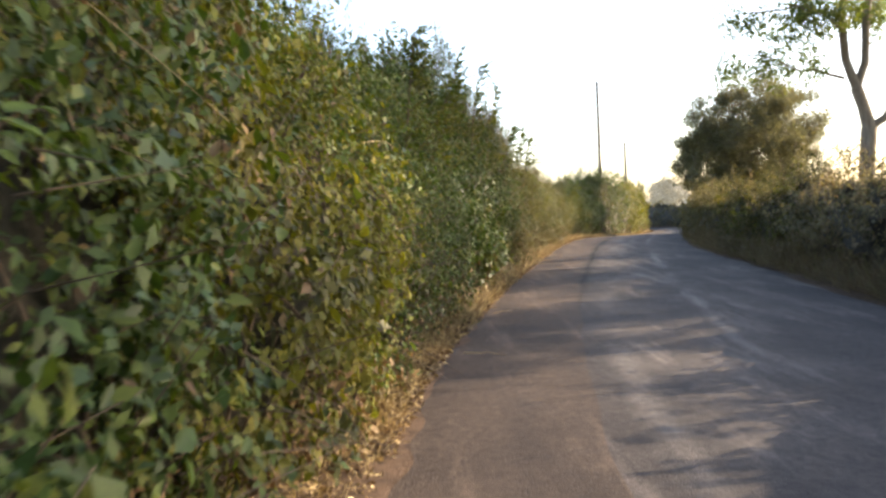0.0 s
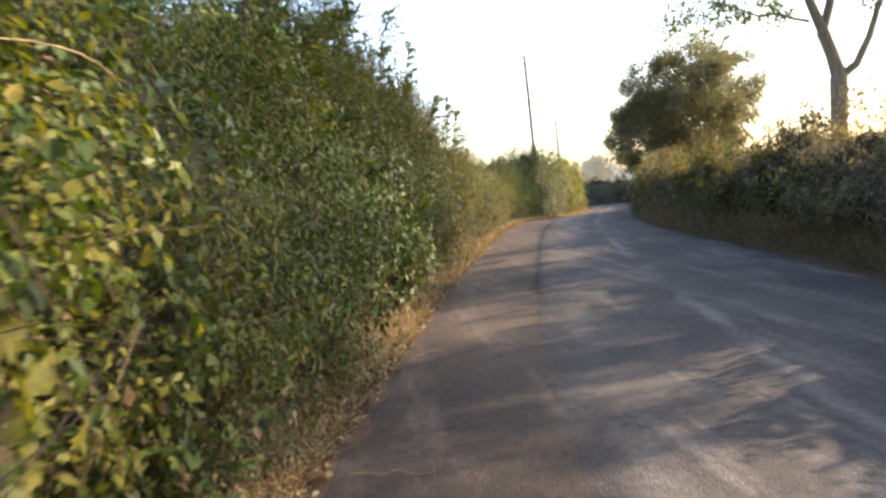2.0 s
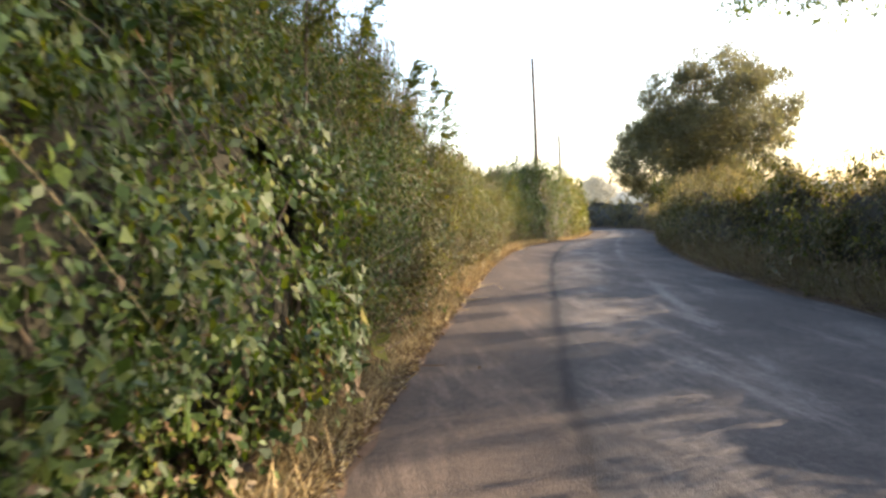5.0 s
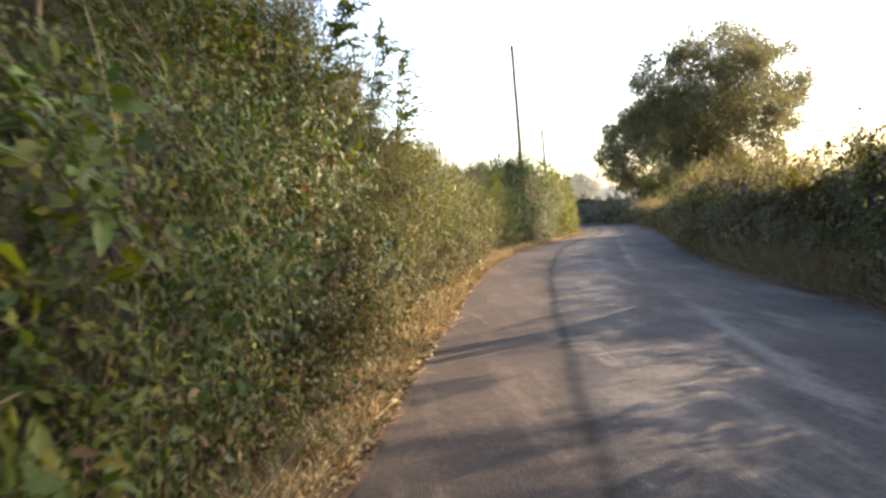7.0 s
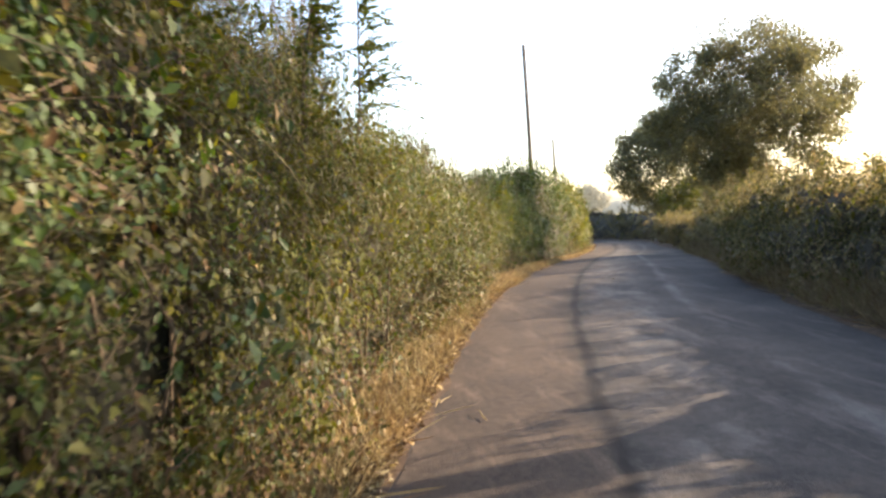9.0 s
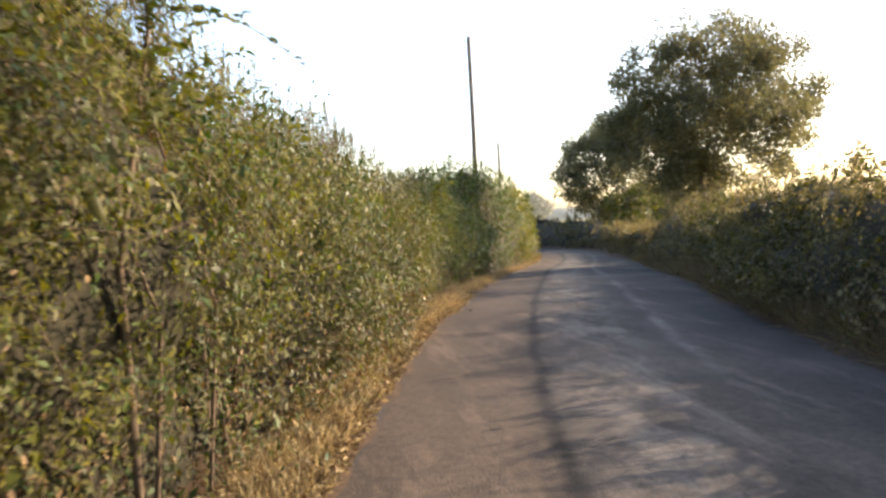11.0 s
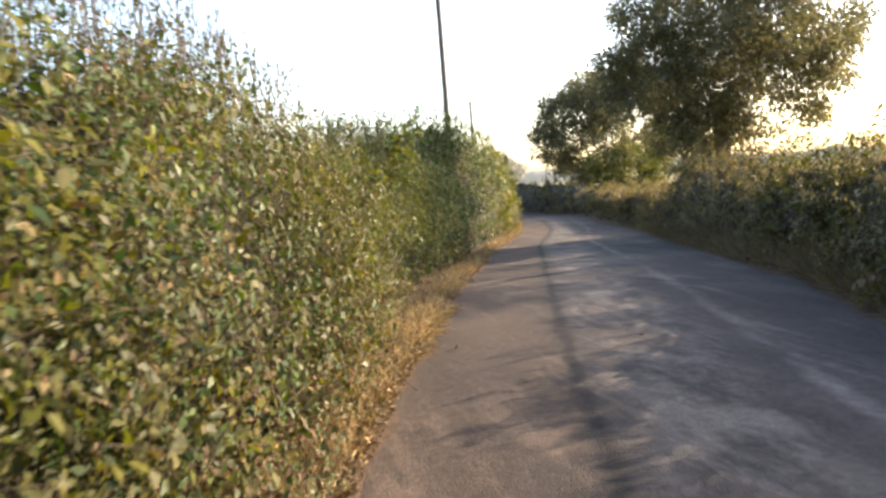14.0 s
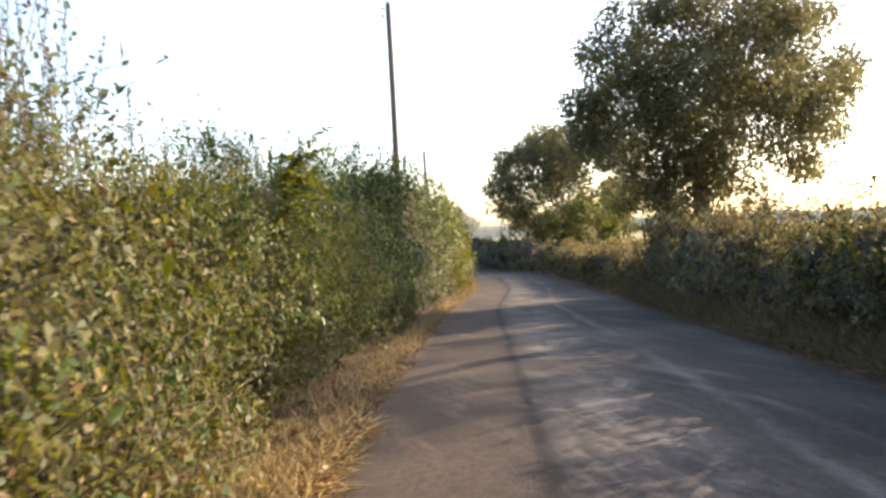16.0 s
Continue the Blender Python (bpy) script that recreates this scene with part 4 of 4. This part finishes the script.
def forked_ash():
    """A tall open tree whose trunk forks twice, with long drooping side branches."""
    bx, by = 11.5, 19.5
    root = thing("ash_tree", (bx, by, gz(bx, by)), "tall forked ash tree with thin pale leaf sprays", "tree")
    z0 = -gz(bx, by)
    fork1, fork2 = np.array([0.08, 0.0, z0 + 3.05]), np.array([-0.22, 0.05, z0 + 4.15])
    v, f = tube(np.array([(-0.02, 0, -0.3), (0, 0, 0.4), (0.0, 0, z0 + 1.8), fork1]), [0.3, 0.23, 0.19, 0.2], 14, 0.05)
    part("trunk", raw_mesh("trunk", v, f, [M_BARK], smooth=True), root, "smooth pale grey-brown trunk")
    stems = [
        ([fork1, (fork1 + fork2) / 2 + np.array([0.02, 0, 0]), fork2], [0.18, 0.155, 0.15]),
        ([fork2, (-0.5, 0.05, z0 + 4.9), (-0.62, 0.0, z0 + 5.9), (-0.55, -0.1, z0 + 7.4), (-0.8, -0.2, z0 + 9.3)], [0.12, 0.11, 0.1, 0.08, 0.04]),
        ([fork2, (0.05, 0.1, z0 + 4.8), (0.12, 0.15, z0 + 6.0), (0.4, 0.2, z0 + 7.6), (0.5, 0.3, z0 + 9.6)], [0.12, 0.105, 0.095, 0.075, 0.04]),
        ([fork1, (0.45, -0.1, z0 + 3.3), (0.75, -0.2, z0 + 3.9), (1.2, -0.3, z0 + 5.2), (2.0, -0.4, z0 + 6.8)], [0.12, 0.1, 0.085, 0.06, 0.03]),
    ]
    for p, r in stems:
        v, f = tube(np.array([np.array(q, float) for q in p]), r, 10, 0.03)
        part("limb", raw_mesh("limb", v, f, [M_BARK], smooth=True), root)
    ends = []
    sides = [((-0.55, 0.0, z0 + 4.4), (-1.7, 0.7, z0 + 4.9), (-3.3, 1.8, z0 + 5.5)), ((-0.6, 0, z0 + 6.0), (-1.9, 0.5, z0 + 6.4), (-3.4, 0.8, z0 + 6.3)),
             ((-0.58, -0.1, z0 + 5.6), (-1.4, -0.6, z0 + 5.9), (-2.4, -0.9, z0 + 6.1)), ((-0.58, -0.1, z0 + 6.8), (-1.8, -0.2, z0 + 7.4), (-3.0, -0.6, z0 + 7.4)), ((0.1, 0.1, z0 + 5.6), (0.9, 1.2, z0 + 6.5), (1.9, 2.4, z0 + 6.9)),
             ((0.4, 0.2, z0 + 7.4), (1.4, -0.3, z0 + 8.2), (2.6, -1.0, z0 + 8.5)), ((0.3, 0.2, z0 + 6.9), (-0.4, 1.6, z0 + 7.9), (-1.4, 2.8, z0 + 8.3)),
             ((-0.6, -0.1, z0 + 7.4), (-1.6, -1.8, z0 + 8.2), (-2.6, -3.0, z0 + 8.0)), ((1.2, -0.3, z0 + 5.2), (2.2, -0.9, z0 + 5.6), (3.0, -1.4, z0 + 5.5))]
    for a, b, c in sides:
        bent = np.concatenate([limb_points(a, b, 0.06, 5, 0.09), limb_points(b, c, 0.08, 5, 0.09)[1:]])
        v, f = tube(bent, np.linspace(0.045, 0.012, 9), 6)
        part("branch", raw_mesh("branch", v, f, [M_BARK], smooth=True), root)
        a, b, c = np.array(a), np.array(b), np.array(c)
        for t in np.linspace(0.15, 1.0, 13):
            ends.append((b + (c - b) * (t - 0.5) * 2 if t > 0.5 else a + (b - a) * t * 2) + RNG.normal(0, 0.28, 3))
    for p in [(-0.8, -0.2, z0 + 9.3), (0.5, 0.3, z0 + 9.6), (2.0, -0.4, z0 + 6.8), (-0.2, 0.5, z0 + 9.9), (0.9, -0.5, z0 + 9.2)]:
        for _ in range(4):
            ends.append(np.array(p) + RNG.normal(0, 0.6, 3))
    ends = np.array(ends)
    P, A, N, L, W = crown_leaves(ends, RNG.uniform(0.25, 0.6, len(ends)), 135, 0.12, 0.4, 0.7)
    which = np.zeros(len(P), int)
    v, f, own = blades(P, A, N, L, W, 0.3, 0.2, False)
    part("crown", raw_mesh("crown", v, f, [M_ASH], which[own]), root, "thin drooping leaf sprays", "stuff")
    k = len(ends)
    near = ends + RNG.normal(0, 0.3, ends.shape)
    v, f = rods(ends, near, np.full(k, 0.008), np.full(k, 0.003), 3)
    part("twig_tangle", raw_mesh("twig_tangle", v, f, [M_BARK]), root, "", "stuff")


forked_ash()
# trees whose shade lies over the first stretch of the lane
for x, y, h, lo, r, thick, seed in [(16.2, 5.3, 12.3, 6.0, 2.2, 230, 27), (16.8, 11.2, 12.0, 5.4, 2.4, 230, 29), (17.6, 16.4, 12.0, 5.4, 2.2, 220, 33), (28.0, 36.2, 14.0, 6.0, 2.9, 230, 45)]:
    broad_tree((x, y, gz(x, y)), h, lo, r, 0.26, 55, thick, 0.17, [M_OAK, M_MID], "tall leafy field tree behind the low hedge", seed, clump_r=0.8)


# ---- utility poles ----
def utility_pole(x, y, top, r):
    z = gz(x, y)
    root = thing("utility_pole", (x, y, z), "weathered brown wooden utility pole above the hedge", "utility pole", "utility poles along the lane")
    h = top - z
    v, f = tube(np.array([(0, 0, -0.3), (0, 0, h * 0.3), (0.01, 0, h * 0.65), (0, 0, h)]), [r, r * 0.92, r * 0.82, r * 0.7], 14, 0.012)
    part("shaft", raw_mesh("shaft", v, f, [M_POLE], smooth=True), root)
    bm = bmesh.new()
    bmesh.ops.create_cone(bm, cap_ends=True, segments=14, radius1=r * 0.78, radius2=r * 0.3, depth=0.09, matrix=Matrix.Translation((0, 0, h + 0.04)))
    me = bpy.data.meshes.new("cap")
    bm.to_mesh(me)
    bm.free()
    me.materials.append(M_STEEL)
    part("cap", me, root, "grey metal pole cap")
    for k, zz in enumerate((0.22, 0.5)):
        v, f = rods(np.array([[-r * 0.75, 0, h - zz]]), np.array([[-r * 0.75 - 0.14, 0, h - zz + 0.02]]), np.array([0.018]), np.array([0.014]), 8)
        arm = part("bracket", raw_mesh("bracket", v, f, [M_STEEL]), root)
        v, f = tube(np.array([(-r * 0.75 - 0.12, 0, h - zz + 0.02), (-r * 0.75 - 0.12, 0, h - zz + 0.06), (-r * 0.75 - 0.12, 0, h - zz + 0.12)]), [0.03, 0.04, 0.022], 8)
        part("insulator", raw_mesh("insulator", v, f, [M_BARK], smooth=True), arm, "brown ceramic insulator")
    return root


utility_pole(10.8, 48.8, 9.4, 0.125)
utility_pole(19.5, 76.0, 7.5, 0.15)


# ---- woods far off beyond the bend, haze put into their pale glowing colour ----
def distant_woods():
    m, nodes, links, p = base_material("hazed_glowing_far_woods")
    n = noise_node(nodes, links, 0.25, 4)
    # Haze is painted in: a paled base colour and a faint emission.
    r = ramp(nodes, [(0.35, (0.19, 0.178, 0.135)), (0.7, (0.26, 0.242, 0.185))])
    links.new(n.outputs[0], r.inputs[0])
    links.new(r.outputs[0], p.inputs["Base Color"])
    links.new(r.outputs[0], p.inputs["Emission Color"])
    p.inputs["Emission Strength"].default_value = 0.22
    p.inputs["Roughness"].default_value = 1.0
    w1, w2 = Waves(91, 9.0), Waves(92, 2.5)
    az = np.radians(np.linspace(-80, 140, 700))
    dist = 185.0
    x, y = np.sin(az) * dist, np.cos(az) * dist + 20
    base = ground_z(x, y) - 1
    h = 2.0 + 0.8 * w1(x, y, 0) + 0.35 * w2(x, y, 0) + 0.25 * w2(x * 4, y * 4, 0)
    h = np.maximum(h, 1.2)
    u = np.linspace(0, 1, 5)
    X = x[:, None] * (1 + 0.03 * u[None, :])
    Y = y[:, None] * (1 + 0.03 * u[None, :])
    Z = base[:, None] + (h + 1)[:, None] * np.sin(u * math.pi / 2)[None, :]
    v = np.stack([X, Y, Z], -1).reshape(-1, 3)
    tagged(new("backdrop", raw_mesh("backdrop", v, grid_faces(len(az), 5), [m])), "distant woods beyond the fields, paled and glowing to stand for haze", "woods", kind="structure")
    return m


M_FAR_HAZE = distant_woods()
# The far tree's leaves share the paled, glowing haze colour.
broad_tree((59.5, 190.0, gz(59.5, 190.0)), 7.4, 0.2, 4.4, 0.3, 60, 170, 0.42, [M_FAR_HAZE], "rounded tree far beyond the bend, haze put into its glowing colour", 51, clump_r=1.3)


# ---- small things on the lane ----
def small_litter():
    for x, y, s, label in [(5.42, 27.5, 0.07, "dark curled dead leaf lying on the asphalt"), (1.95, 13.6, 0.05, "small brown dead leaf lying on the asphalt"),
                           (6.9, 27.0, 0.045, "small brown dead leaf lying on the asphalt")]:
        k = 7
        t = np.linspace(0, 1, k)
        w = np.sin(t * math.pi) ** 0.7 * s * 0.3
        u = np.linspace(-1, 1, 5)
        V = np.stack([np.repeat((t - 0.5)[:, None] * s, 5, 1), w[:, None] * u[None, :], 0.004 + 0.35 * s * (u[None, :] ** 2) * np.ones((k, 1)) * 0.6 + 0.3 * s * (t[:, None] - 0.5) ** 2], -1)
        ob = new("dead_leaf", raw_mesh("dead_leaf", V.reshape(-1, 3), grid_faces(k, 5), [M_DRY], smooth=True))
        d = x - float(np.interp(y, EDGE_L.p[:, 1], EDGE_L.p[:, 0]))
        ob.matrix_world = pose(x, y, float(road_z(np.array([y]), np.array([d]))[0]) + 0.012, 0, 0, RNG.uniform(0, 360))
        tagged(ob, label, "leaf", "dead leaves on the lane")
    for x, y, s, turn in [(0.35, 6.75, 0.42, -20), (2.9, 19.5, 0.3, 60), (0.75, 9.4, 0.25, 10), (3.1, 19.0, 0.22, 100)]:
        p = limb_points((-s / 2, 0, 0.006), (s / 2, 0, 0.006), 0.012, 6, 0.06)
        v, f = tube(p, np.linspace(0.005, 0.002, 6), 6)
        ob = new("dry_stalk", raw_mesh("dry_stalk", v, f, [M_STRAW], smooth=True))
        d = x - float(np.interp(y, EDGE_L.p[:, 1], EDGE_L.p[:, 0]))
        ob.matrix_world = pose(x, y, float(road_z(np.array([y]), np.array([d]))[0]) + 0.012, 0, 0, turn)
        tagged(ob, "pale dry stalk fallen onto the lane edge", "stalk", "fallen stalks")


small_litter()
